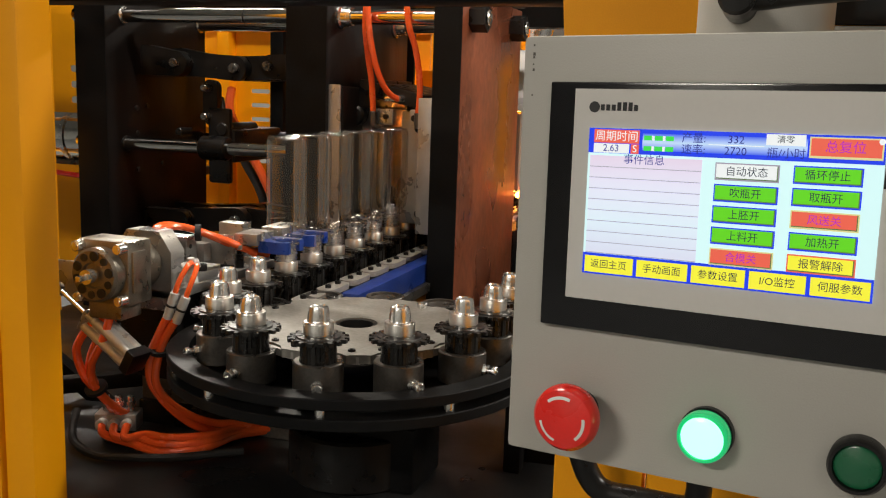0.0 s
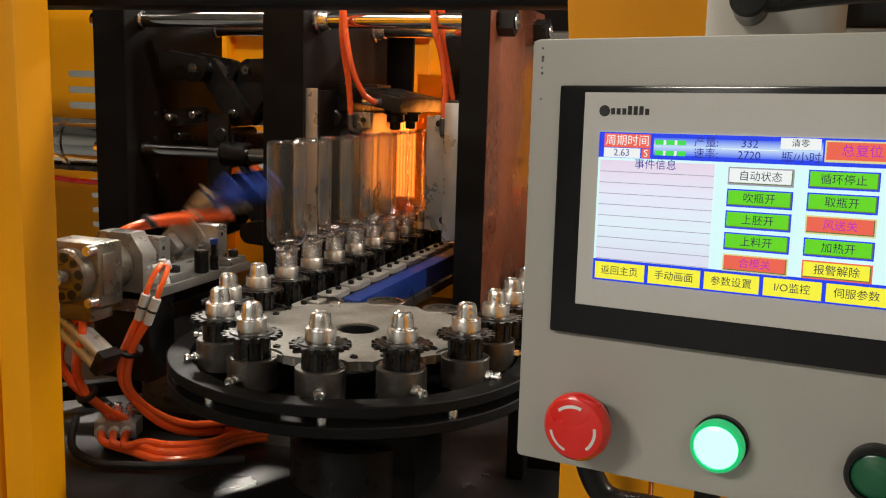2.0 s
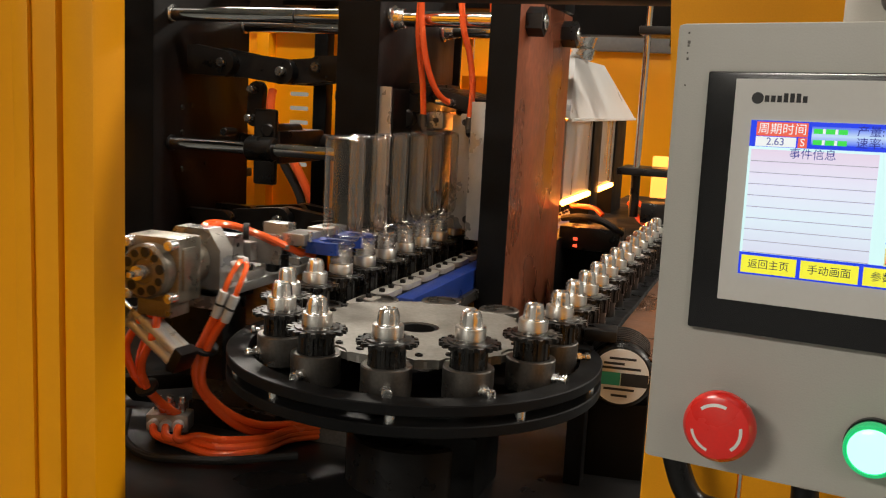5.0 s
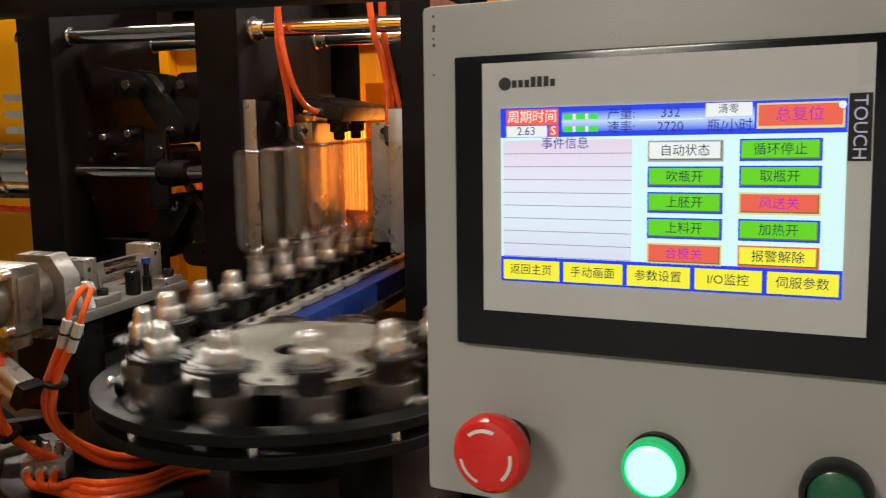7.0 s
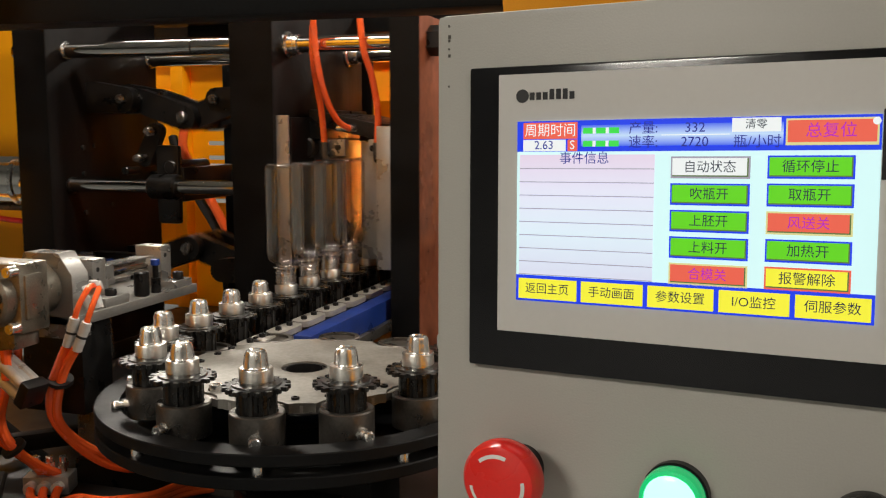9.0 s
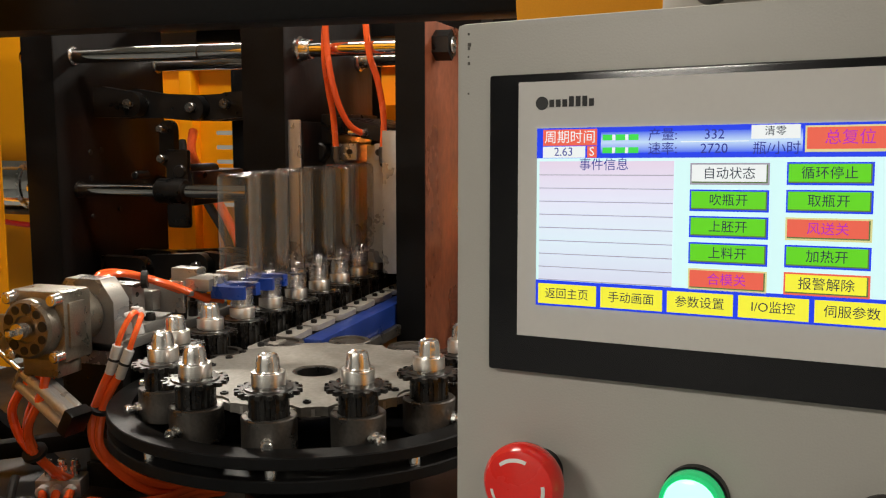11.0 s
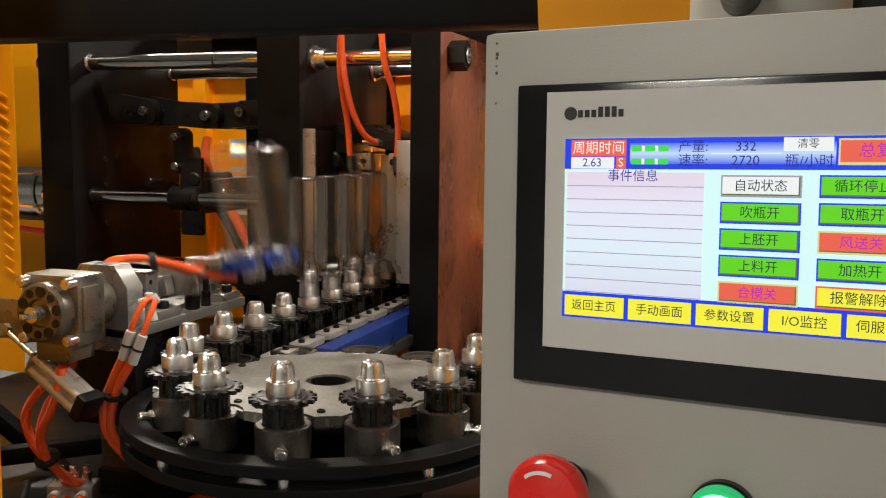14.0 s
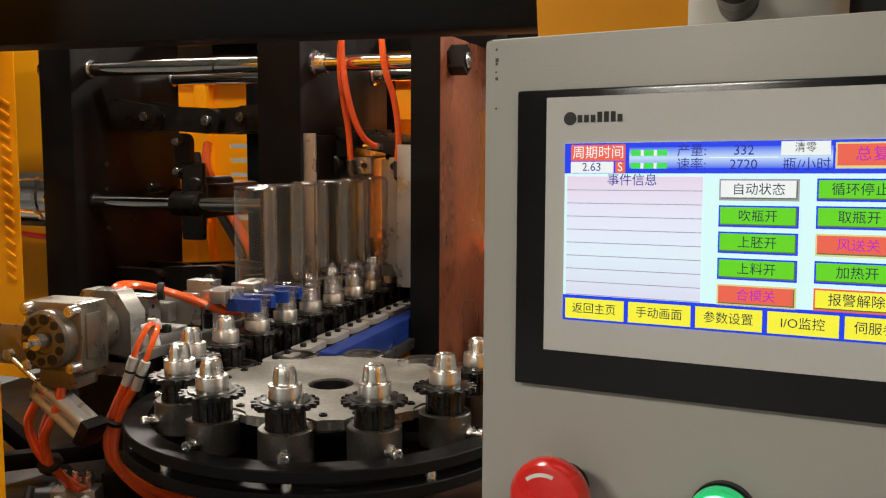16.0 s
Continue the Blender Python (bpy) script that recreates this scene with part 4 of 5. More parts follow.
for k in range(16):
    s.box(-0.014, 0.014, 0, 0.003, -0.004, 0.004, 0.001, m=pose(-1.592, 1.776, 1.42 - 0.026 * k, 0, 30, 0))
part("louvre", s, YELLOW, cab)
tank = thing("air_tank", "bright stainless steel air tank lying behind the clamp", "tank", pose(-1.93, 2.5, 1.165))
part("shell", Shape().lathe([(0.05, -0.3), (0.082, -0.275), (0.084, -0.26), (0.084, 0.26), (0.082, 0.275), (0.05, 0.3)], 32, m=Matrix.Rotation(radians(90), 4, "Y")), CHROME, tank)
for k in (-0.18, -0.02, 0.14):
    part("band", Shape().lathe([(0.084, k), (0.089, k + 0.004), (0.089, k + 0.018), (0.084, k + 0.022)], 32, m=Matrix.Rotation(radians(90), 4, "Y"), closed=False), STEEL, tank)
part("cradle", Shape().box(-0.3, 0.3, -0.05, 0.05, -0.1, -0.075, 0.004).box(-0.28, -0.24, -0.04, 0.04, -0.405, -0.1).box(0.2, 0.24, -0.04, 0.04, -0.405, -0.1), CAST, tank)
part("red_pipe", Shape().tube([(-0.3, -0.1, -0.1), (-0.1, -0.11, -0.115), (0.1, -0.1, -0.115), (0.25, -0.09, -0.1)], 0.008), RED, tank, "red air pipe")
single("rear_hose", Shape().tube([(-1.5, 2.44, 1.33), (-1.479, 2.4, 1.259), (-1.413, 2.4, 1.15), (-1.336, 2.4, 1.011), (-1.3, 2.4, 0.88), (-1.29, 2.4, 0.762)], 0.013), ORANGE, "orange air hose behind the clamp", "hose")
single("rear_pipe", Shape().tube([(-1.54, 2.44, 1.3), (-1.51, 2.42, 1.24), (-1.45, 2.42, 1.13), (-1.38, 2.42, 1.0), (-1.36, 2.42, 0.762)], 0.013), RUBBER, "black pipe behind the clamp", "pipe")
guide = thing("top_rail", "dark grey rail over the tie bars", "rail")
part("rail", Shape().box(-1.53, -0.9, 2.25, 2.33, 1.59, 1.66, 0.003), PAINT_BLACK, guide)

# ---- bottle takeout unit ----
AX, AZ, ARM = -0.925, 1.062, 0.133
unit = thing("takeout_unit", "grey rotary takeout unit that lifts bottles off the chain", "takeout unit", pose(AX, 0, AZ))
RY = Matrix.Rotation(radians(-90), 4, "X")   # lathe axis along y
def along(y0):
    return Matrix.Translation((0, y0, 0)) @ RY


part("actuator_face", Shape().lathe([(0.0, 1.125), (0.018, 1.125), (0.02, 1.121), (0.037, 1.121), (0.041, 1.125), (0.041, 1.145)], 36, m=RY, closed=False), BRONZE, unit, "round actuator face with holes")
for k in range(10):
    a = 2 * math.pi * k / 10 + 0.2
    r = 0.006 if k % 2 else 0.0075
    part("face_hole", Shape().lathe([(r, 1.1195), (r, 1.1215)], 12, m=Matrix.Translation((0.0295 * math.cos(a), 0, 0.0295 * math.sin(a))) @ RY), RUBBER, unit)
part("spindle", Shape().lathe([(0.011, 1.105), (0.011, 1.121)], 18, m=RY).box(-0.004, 0.004, 1.088, 1.106, -0.004, 0.004, 0.001), STEEL, unit, "bright square spindle")
s = Shape().box(-0.046, 0.046, 1.143, 1.2, -0.048, 0.05, 0.006).box(-0.05, 0.05, 1.15, 1.185, -0.03, 0.035, 0.005).box(-0.03, 0.03, 1.145, 1.195, -0.072, -0.045, 0.004)
s.lathe([(0.036, 1.2), (0.038, 1.203), (0.038, 1.235), (0.035, 1.238)], 36, m=RY)
part("actuator_body", s, BRONZE, unit, "champagne grey actuator body")
for q, z in ((-0.037, 0.04), (0.037, 0.04), (0.037, -0.038), (-0.037, -0.038)):
    part("body_bolt", Shape().rod((q, 1.128, z), (q, 1.146, z), 0.0085, 16, chamfer=0.0015).rod((q, 1.127, z), (q, 1.13, z), 0.004, 8), STEEL, unit, "bright socket bolt")
br = [(-0.052, -0.075), (0.052, -0.075), (0.052, 0.02), (0.03, 0.052), (-0.03, 0.052), (-0.052, 0.02)]
part("bracket", Shape().prism(br, -0.036, 0.0, m=XZ(1.24)), ALU, unit, "chamfered aluminium bracket")
part("coupling", Shape().lathe([(0.026, 1.276), (0.026, 1.31), (0.022, 1.312)], 28, m=RY).rod((0.018, 1.295, 0.016), (0.021, 1.295, 0.019), 0.004, 10), ALU, unit, "round aluminium coupling")
part("shaft", Shape().lathe([(0.0125, 1.3), (0.0125, 1.53)], 24, m=RY), CHROME, unit, "bright shaft")
for y0, y1 in ((1.32, 1.352), (1.5, 1.53)):
    b = part("bearing_block", Shape().box(-0.026, 0.026, y0, y1, -0.04, 0.032, 0.0025), ALU, unit, "machined aluminium bearing block")
    part("set_screw", Shape().rod((0.0, y0 + 0.012, 0.0315), (0.0, y0 + 0.012, 0.0325), 0.004, 10).rod((0.0255, y0 + 0.012, 0.015), (0.0265, y0 + 0.012, 0.015), 0.004, 10), RUBBER, b)
part("slide_plate", Shape().box(-0.095, 0.058, 1.24, 1.56, -0.056, -0.0405, 0.002), ALU, unit, "long aluminium slide plate")
part("clamp_pad", Shape().box(0.028, 0.055, 1.31, 1.37, -0.0405, -0.026, 0.002), ALU, unit)
part("clamp_pad", Shape().box(0.026, 0.054, 1.495, 1.55, -0.0405, -0.028, 0.002), ALU, unit)
for yy in (1.34, 1.525):
    part("screw", cap_screw(0.009, 0.012), BLACK, unit, at=pose(0.042, yy, -0.027))
part("stop_block", Shape().rod((0.042, 1.42, -0.0405), (0.042, 1.42, 0.0), 0.0125, 20, chamfer=0.002), BLACK, unit, "black rubber stop")
part("sensor", Shape().rod((0.045, 1.455, -0.0405), (0.045, 1.455, -0.015), 0.008, 14).rod((0.045, 1.455, -0.015), (0.045, 1.455, 0.012), 0.005, 12), BLACK, unit)
part("sensor_cap", Shape().rod((0.045, 1.455, 0.006), (0.045, 1.455, 0.016), 0.0075, 14, chamfer=0.001), BLUE, unit, "blue sensor cap")
part("speed_fitting", Shape().rod((0.06, 1.262, -0.012), (0.066, 1.26, -0.03), 0.0075, 14).rod((0.075, 1.262, -0.012), (0.081, 1.26, -0.03), 0.0075, 14), GREYP, unit, "grey speed control fittings")
part("plate_leg", Shape().box(-0.07, 0.04, 1.27, 1.34, -0.2, -0.056, 0.003), BLACK, unit, "black steel carriage leg")
s = Shape()
for yy in (-0.0105, 0.0105):
    for zz in (-0.0105, 0.0105):
        s.rod((-0.045, yy, zz), (0.05, yy, zz), 0.0075, 12)
s.box(-0.045, 0.05, -0.009, 0.009, -0.0145, 0.0145, 0.001)
CYL = pose(-0.008, 1.165, -0.104, 0, 30, -8)
cyl = part("air_cylinder", s, RIBBED, unit, "ribbed aluminium air cylinder", CYL)
part("cylinder_cap", Shape().box(0.05, 0.068, -0.019, 0.019, -0.019, 0.019, 0.003), BLACK, cyl)
part("piston_rod", Shape().rod((-0.12, 0, 0), (-0.045, 0, 0), 0.004, 12), STEEL, cyl, "bright piston rod")
part("rod_end", Shape().lathe([(0.005, -0.005), (0.0095, -0.004), (0.0095, 0.004), (0.005, 0.005)], 16, m=Matrix.Translation((-0.125, 0, 0)) @ Matrix.Rotation(radians(90), 4, "X")), STEEL, cyl, "bright rod end eye")
part("rear_flange", Shape().box(-0.05, -0.043, -0.018, 0.018, -0.018, 0.018, 0.002), ALU, cyl)
part("side_shield", Shape().box(-0.17, -0.09, 1.2, 1.203, -0.06, 0.0, 0.001), ALU, unit)

arm = part("arm", Shape().box(-0.02, 0.034, 1.36, 1.382, -0.016, 0.016, 0.003).box(0.0, 0.075, 1.384, 1.39, -0.022, 0.03, 0.002).box(-0.02, 0.02, 1.36, 1.49, -0.0155, -0.0135, 0.0), ALU, unit, "aluminium swing arm")
GRIP = pose(0.02, 0, 0.026)
part("gripper_body", Shape().box(0.055, 0.098, 1.39, 1.45, -0.012, 0.008, 0.002).box(0.055, 0.098, 1.48, 1.55, -0.012, 0.008, 0.002).box(0.05, 0.07, 1.385, 1.56, -0.02, -0.012, 0.002), ALU, arm, "grey pneumatic gripper body", GRIP)
for k in range(2):
    y0 = 1.43 + k * PITCH
    o = [(0.095, -0.03), (0.14, -0.033), (0.152, -0.027), (0.15, -0.016)] + [(ARM + 0.0198 * math.cos(a), 0.0198 * math.sin(a)) for a in [radians(-55 - 22 * j) for j in range(12)]] + [(0.15, 0.016), (0.152, 0.027), (0.14, 0.033), (0.095, 0.03)]
    part("jaw", Shape().prism(o, -0.024, -0.004, m=Matrix.Translation((0, y0, 0))), BLUE, arm, "blue plastic neck jaw", GRIP)
for yy in (1.40, 1.5):
    part("jaw_screw", Shape().rod((0.104, yy, -0.004), (0.104, yy, 0.012), 0.004, 8), STEEL, arm, "", GRIP)
part("air_hose", Shape().tube([(-0.035, 1.245, 0.055), (-0.032, 1.262, 0.07), (-0.02, 1.29, 0.073), (0.01, 1.32, 0.06), (0.035, 1.36, 0.04), (0.062, 1.395, 0.018)], 0.0062).tube([(-0.045, 1.245, 0.055), (-0.042, 1.268, 0.075), (-0.02, 1.31, 0.068), (0.01, 1.345, 0.05), (0.035, 1.38, 0.03), (0.066, 1.43, 0.012)], 0.0062), ORANGE, arm, "pair of orange air hoses", pose(0.04, 0.02, -0.022))
part("cable_tie", Shape().rod((0.0, 1.306, 0.062), (0.008, 1.31, 0.062), 0.014, 12), RUBBER, arm, "", pose(0.04, 0.02, -0.022))

# hoses from the unit down to the manifold
hose_set = thing("hose_bundle", "bundle of bright orange air hoses tied together", "hoses", pose(-0.98, 1.23, 0.8))
def hp(*pts, base=(-0.98, 1.23, 0.8)):
    return Shape().tube([Vector(p) - Vector(base) for p in pts], 0.0066, 10)


part("hose", hp((-0.925, 1.165, 1.01), (-0.94, 1.165, 0.988), (-0.968, 1.165, 0.972), (-0.996, 1.165, 0.932), (-0.99, 1.17, 0.891), (-0.975, 1.18, 0.862), (-0.975, 1.21, 0.83), (-0.985, 1.235, 0.805)), ORANGE, hose_set)
part("hose", hp((-0.922, 1.155, 1.01), (-0.926, 1.155, 0.985), (-0.94, 1.155, 0.95), (-0.964, 1.16, 0.913), (-0.972, 1.17, 0.878), (-0.965, 1.185, 0.85), (-0.965, 1.215, 0.82), (-0.97, 1.24, 0.803)), ORANGE, hose_set)
part("hose", hp((-0.93, 1.19, 1.01), (-0.945, 1.19, 0.98), (-0.972, 1.185, 0.945), (-0.985, 1.18, 0.9), (-0.972, 1.185, 0.858), (-0.962, 1.21, 0.825), (-0.96, 1.24, 0.803)), ORANGE, hose_set)
part("cable_tie", Shape().lathe([(0.018, -0.003), (0.018, 0.003)], 16, m=pose(0.008, -0.052, 0.066, 30, 0, 0)), RUBBER, hose_set)
U0 = (AX, 0, AZ)
for base in (0.0, -0.014):
    part("hose", hp((-0.838 + base, 1.2, 0.986 - base * 0.4), (-0.858 + base, 1.2, 0.955), (-0.872 + base, 1.2, 0.92), (-0.876 + base * 0.6, 1.2, 0.88), (-0.866, 1.22, 0.845 + base * 0.6), (-0.845, 1.255, 0.812 + base), (-0.815, 1.285, 0.795 + base), (-0.775, 1.33, 0.79 + base), (-0.7, 1.38, 0.788 + base), (-0.62, 1.4, 0.788 + base), base=U0), ORANGE, unit, "orange air hose")
for q, (top, low) in enumerate((((-0.822, 1.205, 1.024), (-0.838, 1.2, 0.982)), ((-0.838, 1.2, 1.03), (-0.852, 1.198, 0.988)))):
    top, low = Vector(top) - Vector(U0), Vector(low) - Vector(U0)
    mid = low + (top - low) * 0.5
    cpl = part("hose_coupler", Shape().rod(low, top, 0.0072, 14, chamfer=0.001), GREYP, unit, "grey inline hose coupler")
    part("coupler_ring", Shape().rod(mid - (top - low) * 0.04, mid + (top - low) * 0.04, 0.0078, 14), RUBBER, cpl)
    part("hose", Shape().tube([top - (top - low) * 0.1, top + Vector((0.006, 0.004, 0.02)), top + Vector((0.006 + 0.006 * q, 0.02, 0.042)), Vector((0.09 - 0.004 * q, 1.25, 0.004))], 0.0042), ORANGE, unit)
part("tee_fitting", Shape().rod((0.078, 1.232, 0.0), (0.1, 1.246, 0.008), 0.0075, 14, chamfer=0.001).rod((0.09, 1.239, -0.008), (0.09, 1.239, 0.016), 0.0065, 14, chamfer=0.001), GREYP, unit, "grey tee fitting")
part("cable_tie", Shape().lathe([(0.018, -0.003), (0.018, 0.003)], 16, m=pose(-0.872 - AX, 1.205, 0.935 - AZ, 15, 15, 0)), RUBBER, unit)
mani = thing("air_manifold", "small aluminium air manifold with throttle valves on the deck", "manifold", pose(-0.975, 1.235, 0, 0, 0, 20))
part("body", Shape().box(-0.034, 0.034, -0.02, 0.02, 0.782, 0.81, 0.003), ALU, mani)
for k in range(3):
    part("valve", Shape().rod((-0.02 + 0.02 * k, 0.0, 0.81), (-0.02 + 0.02 * k, 0.0, 0.836), 0.006, 12, chamfer=0.001).prism([(-0.02 + 0.02 * k + x, y) for x, y in hexagon(0.0085)], 0.818, 0.827), STEEL, mani, "knurled throttle valve")
    part("push_fitting", Shape().rod((-0.02 + 0.02 * k, -0.02, 0.796), (-0.02 + 0.02 * k, -0.034, 0.796), 0.009, 12, chamfer=0.001), GREYP, mani, "grey push-in fitting")
part("foot", Shape().box(-0.02, 0.02, -0.015, 0.015, 0.76, 0.782), BLACK, mani)
for k in range(3):
    q = 0.02 * k
    single("floor_hose", hp((-0.985 + q, 1.205 + 0.3 * q, 0.797), (-0.965 + q, 1.185, 0.788), (-0.925 + 0.5 * q, 1.195 + 0.4 * q, 0.776 + 0.3 * q), (-0.864, 1.195 + 0.6 * q, 0.77 + 0.4 * q), (-0.814, 1.235 + 0.5 * q, 0.77 + 0.4 * q), (-0.79, 1.315, 0.77 + 0.4 * q), (-0.72, 1.37, 0.77 + 0.4 * q), (-0.6, 1.4, 0.77 + 0.4 * q), base=(0, 0, 0)), ORANGE, "bright orange air hose lying on the deck", "hose", group="hoses on the deck")
single("deck_cable", hp((-1.03, 1.2, 0.815), (-1.01, 1.165, 0.782), (-0.955, 1.145, 0.771), (-0.9, 1.155, 0.771), (-0.83, 1.185, 0.771), (-0.75, 1.25, 0.771), base=(0, 0, 0)), RUBBER, "thick black cable lying on the deck", "cable")
slide = thing("carriage_slide", "steel carriage guide with a bright rod", "slide")
part("block", Shape().box(-1.0, -0.83, 1.33, 1.42, 0.80, 0.875, 0.003), BRONZE, slide, "oiled steel guide block")
part("foot", Shape().box(-1.0, -0.83, 1.32, 1.43, 0.76, 0.80, 0.003), BLACK, slide)
part("guide_rod", Shape().rod((-0.83, 1.37, 0.845), (-0.62, 1.39, 0.845), 0.014, 20), CHROME, slide, "bright guide rod")
part("collar", Shape().rod((-0.832, 1.37, 0.845), (-0.80, 1.373, 0.845), 0.022, 20, chamfer=0.002), BLACK, slide)
part("rail", Shape().box(-0.9, -0.7, 1.34, 1.352, 0.76, 0.79, 0.002), CAST, slide, "grey steel rail")
part("screw", cap_screw(0.009, 0.012), BLACK, slide, at=pose(-0.86, 1.35, 0.875))

# ---- bottles ----
BOTTLE = [(0.0165, 1.0485), (0.0175, 1.0485), (0.0175, 1.0515)]
for k in range(3):
    z = 1.0525 + 0.0078 * k
    BOTTLE += [(0.0194, z), (0.0194, z + 0.002), (0.0174, z + 0.0032), (0.0174, z + 0.0064)]
BOTTLE += [(0.0225, 1.0775), (0.0225, 1.0805), (0.0178, 1.082)]
RIM = len(BOTTLE)
BOTTLE += [(0.0185, 1.084), (0.0265, 1.0885), (0.0318, 1.095), (0.0337, 1.103), (0.0342, 1.114), (0.0342, 1.182), (0.0339, 1.184), (0.0342, 1.186), (0.0342, 1.25), (0.0338, 1.2565), (0.0322, 1.261), (0.0295, 1.263), (0.0265, 1.2622), (0.018, 1.258), (0.0, 1.255)]
body = Shape().lathe(BOTTLE[RIM - 1:], 40, closed=False).mesh("body", PET)
neck = Shape().lathe(BOTTLE[:RIM], 28, closed=False).mesh("neck", NECK)


def bottle(slot):
    ob = thing("bottle", "clear empty plastic bottle standing neck down on a mandrel", "bottle", rail(slot), "bottles on the chain")
    part("body", body, PET, ob)
    part("neck", neck, PET, ob, "threaded clear plastic neck")
    return ob


BOTTLE_SLOTS = [-s for s in range(2, 22)]
BOTTLES = [bottle(s) for s in BOTTLE_SLOTS]

# ---- control panel ----
panel = thing("control_panel", "cream control box with a colour touch screen and buttons", "control panel", pose(-0.15, 0.58, 1.25, -2.03, -1.05, -10.04) @ Matrix.Translation((0, 0, -1.25)))
part("box", Shape().box(0.0015, 0.262, 0, 0.13, 1.119, 1.3845, 0.004), CREAM, panel, "cream powder coated steel box")
s = Shape()
for zz, w in ((1.378, 0.001), (1.3722, 0.0016), (1.3705, 0.0012), (1.3665, 0.0008), (1.3628, 0.0013), (1.3475, 0.0009)):
    s.box(0.0085, 0.0085 + w, -0.0004, 0.0002, zz, zz + w * 1.2)
part("paint_chip", s, CAST, panel)
part("bezel", Shape().box(0.0237, 0.2395, -0.006, 0.0, 1.2057, 1.3562, 0.0015), BEZEL_BLACK, panel, "glossy black bezel")
part("bezel_film", Shape().box(0.0402, 0.2236, -0.0068, -0.006, 1.2248, 1.352), BEZEL_WHITE, panel, "pale grey front film")
scr = part("screen", Shape().box(0.0507, 0.2133, -0.0074, -0.0068, 1.2411, 1.329), S_CYAN, panel, "lit colour touch screen")


def on_screen(u, z):
    """A place on the drawn layout, carried onto the glass."""
    return 0.0507 + (u - 0.0478) * 0.9795, 1.2411 + (z - 1.2425) * 0.9821


def words(body_text, u, z, size, mat, depth, centre=True, spin=0.0, name="text"):
    u, z = on_screen(u, z)
    data = bpy.data.curves.new("text", "FONT")
    data.body, data.size = body_text, size
    data.align_x, data.align_y = ("CENTER" if centre else "LEFT"), "CENTER"
    data.resolution_u = 3
    tmp = new("text", data)
    bpy.context.view_layer.update()
    me = bpy.data.meshes.new_from_object(tmp.evaluated_get(bpy.context.evaluated_depsgraph_get()))
    bpy.data.objects.remove(tmp)
    me.materials.clear()
    me.materials.append(mat)
    return part(name, me, mat, scr, "", pose(u, depth, z, 90, spin, 0))


def patch(u0, u1, z0, z1, mat, depth, name):
    (u0, z0), (u1, z1) = on_screen(u0, z0), on_screen(u1, z1)
    return part(name, Shape().box(u0, u1, depth, depth + 0.0002, z0, z1), mat, scr)


D1, D2, D3, D4 = -0.0077, -0.0080, -0.0083, -0.0086
patch(0.0478, 0.2138, 1.317, 1.332, S_BLUE, D1, "header_bar")
patch(0.0815, 0.1745, 1.3195, 1.3295, S_SKY, D2, "header_field")
patch(0.0478, 0.2138, 1.2425, 1.2555, S_BLUE, D1, "footer_bar")
patch(0.0492, 0.1176, 1.2558, 1.3155, S_LIST, D1, "event_list")
for k in range(9):
    patch(0.0494, 0.1174, 1.3085 - k * 0.0066, 1.3089 - k * 0.0066, S_LINE, D2, "list_line")
words("事件信息", 0.083, 1.3135, 0.0062, S_NAVY, D2)
patch(0.0512, 0.0795, 1.3232, 1.3312, S_RED, D2, "cycle_field")
words("周期时间", 0.0655, 1.327, 0.0066, S_WHITE, D3)
patch(0.0512, 0.0735, 1.3172, 1.3228, S_WHITE, D2, "cycle_value")
words("2.63", 0.0623, 1.32, 0.0058, S_NAVY, D3)
patch(0.0745, 0.0795, 1.3172, 1.3228, S_RED, D2, "unit_field")
words("S", 0.077, 1.32, 0.006, S_WHITE, D3)
for r in range(2):
    for k in range(3):
        patch(0.0825 + 0.0065 * k, 0.0873 + 0.0065 * k, 1.3255 - 0.0062 * r, 1.3283 - 0.0062 * r, S_LIME, D3, "date_block")
        if k:
            patch(0.0806 + 0.0065 * k + 0.0002, 0.0822 + 0.0065 * k, 1.3255 - 0.0062 * r, 1.3283 - 0.0062 * r, S_WHITE, D3, "date_gap")
words("产量:", 0.112, 1.3275, 0.0062, S_NAVY, D3)
words("速率:", 0.112, 1.321, 0.0062, S_NAVY, D3)
words("332", 0.136, 1.3275, 0.0062, S_NAVY, D3)
words("2720", 0.136, 1.321, 0.0062, S_NAVY, D3)
patch(0.1206, 0.1515, 1.3242, 1.3246, S_WHITE, D3, "field_line")
patch(0.1525, 0.1735, 1.3253, 1.3315, S_WHITE, D3, "clear_button")
words("清零", 0.163, 1.3285, 0.0046, S_TEXT, D4)
words("瓶/小时", 0.1635, 1.3208, 0.0062, S_NAVY, D3)
patch(0.1755, 0.2128, 1.3192, 1.3308, S_EDGE, D2, "reset_frame")
patch(0.1763, 0.212, 1.3205, 1.33, S_RED, D3, "reset_button")
words("总复位", 0.194, 1.3252, 0.0068, S_PURPLE, D4)
part("touch_dot", Shape().lathe([(0.0016, 0), (0.0016, 0.0002)], 16, m=Matrix.Translation((0.2113, D4, 1.3262)) @ Matrix.Rotation(radians(90), 4, "X")), S_WHITE, scr)


def key(u0, u1, z0, z1, edge, fill, caption, ink):
    patch(u0, u1, z0, z1, edge, D1, "button_frame")
    patch(u0 + 0.0008, u1 - 0.0008, z0 + 0.0009, z1 - 0.0008, S_SHADE, D2 + 0.0001, "button_shade")
    patch(u0 + 0.0008, u1 - 0.0014, z0 + 0.0015, z1 - 0.0008, fill, D2, "button_face")
    words(caption, (u0 + u1) / 2, (z0 + z1) / 2, 0.0058, ink, D3)


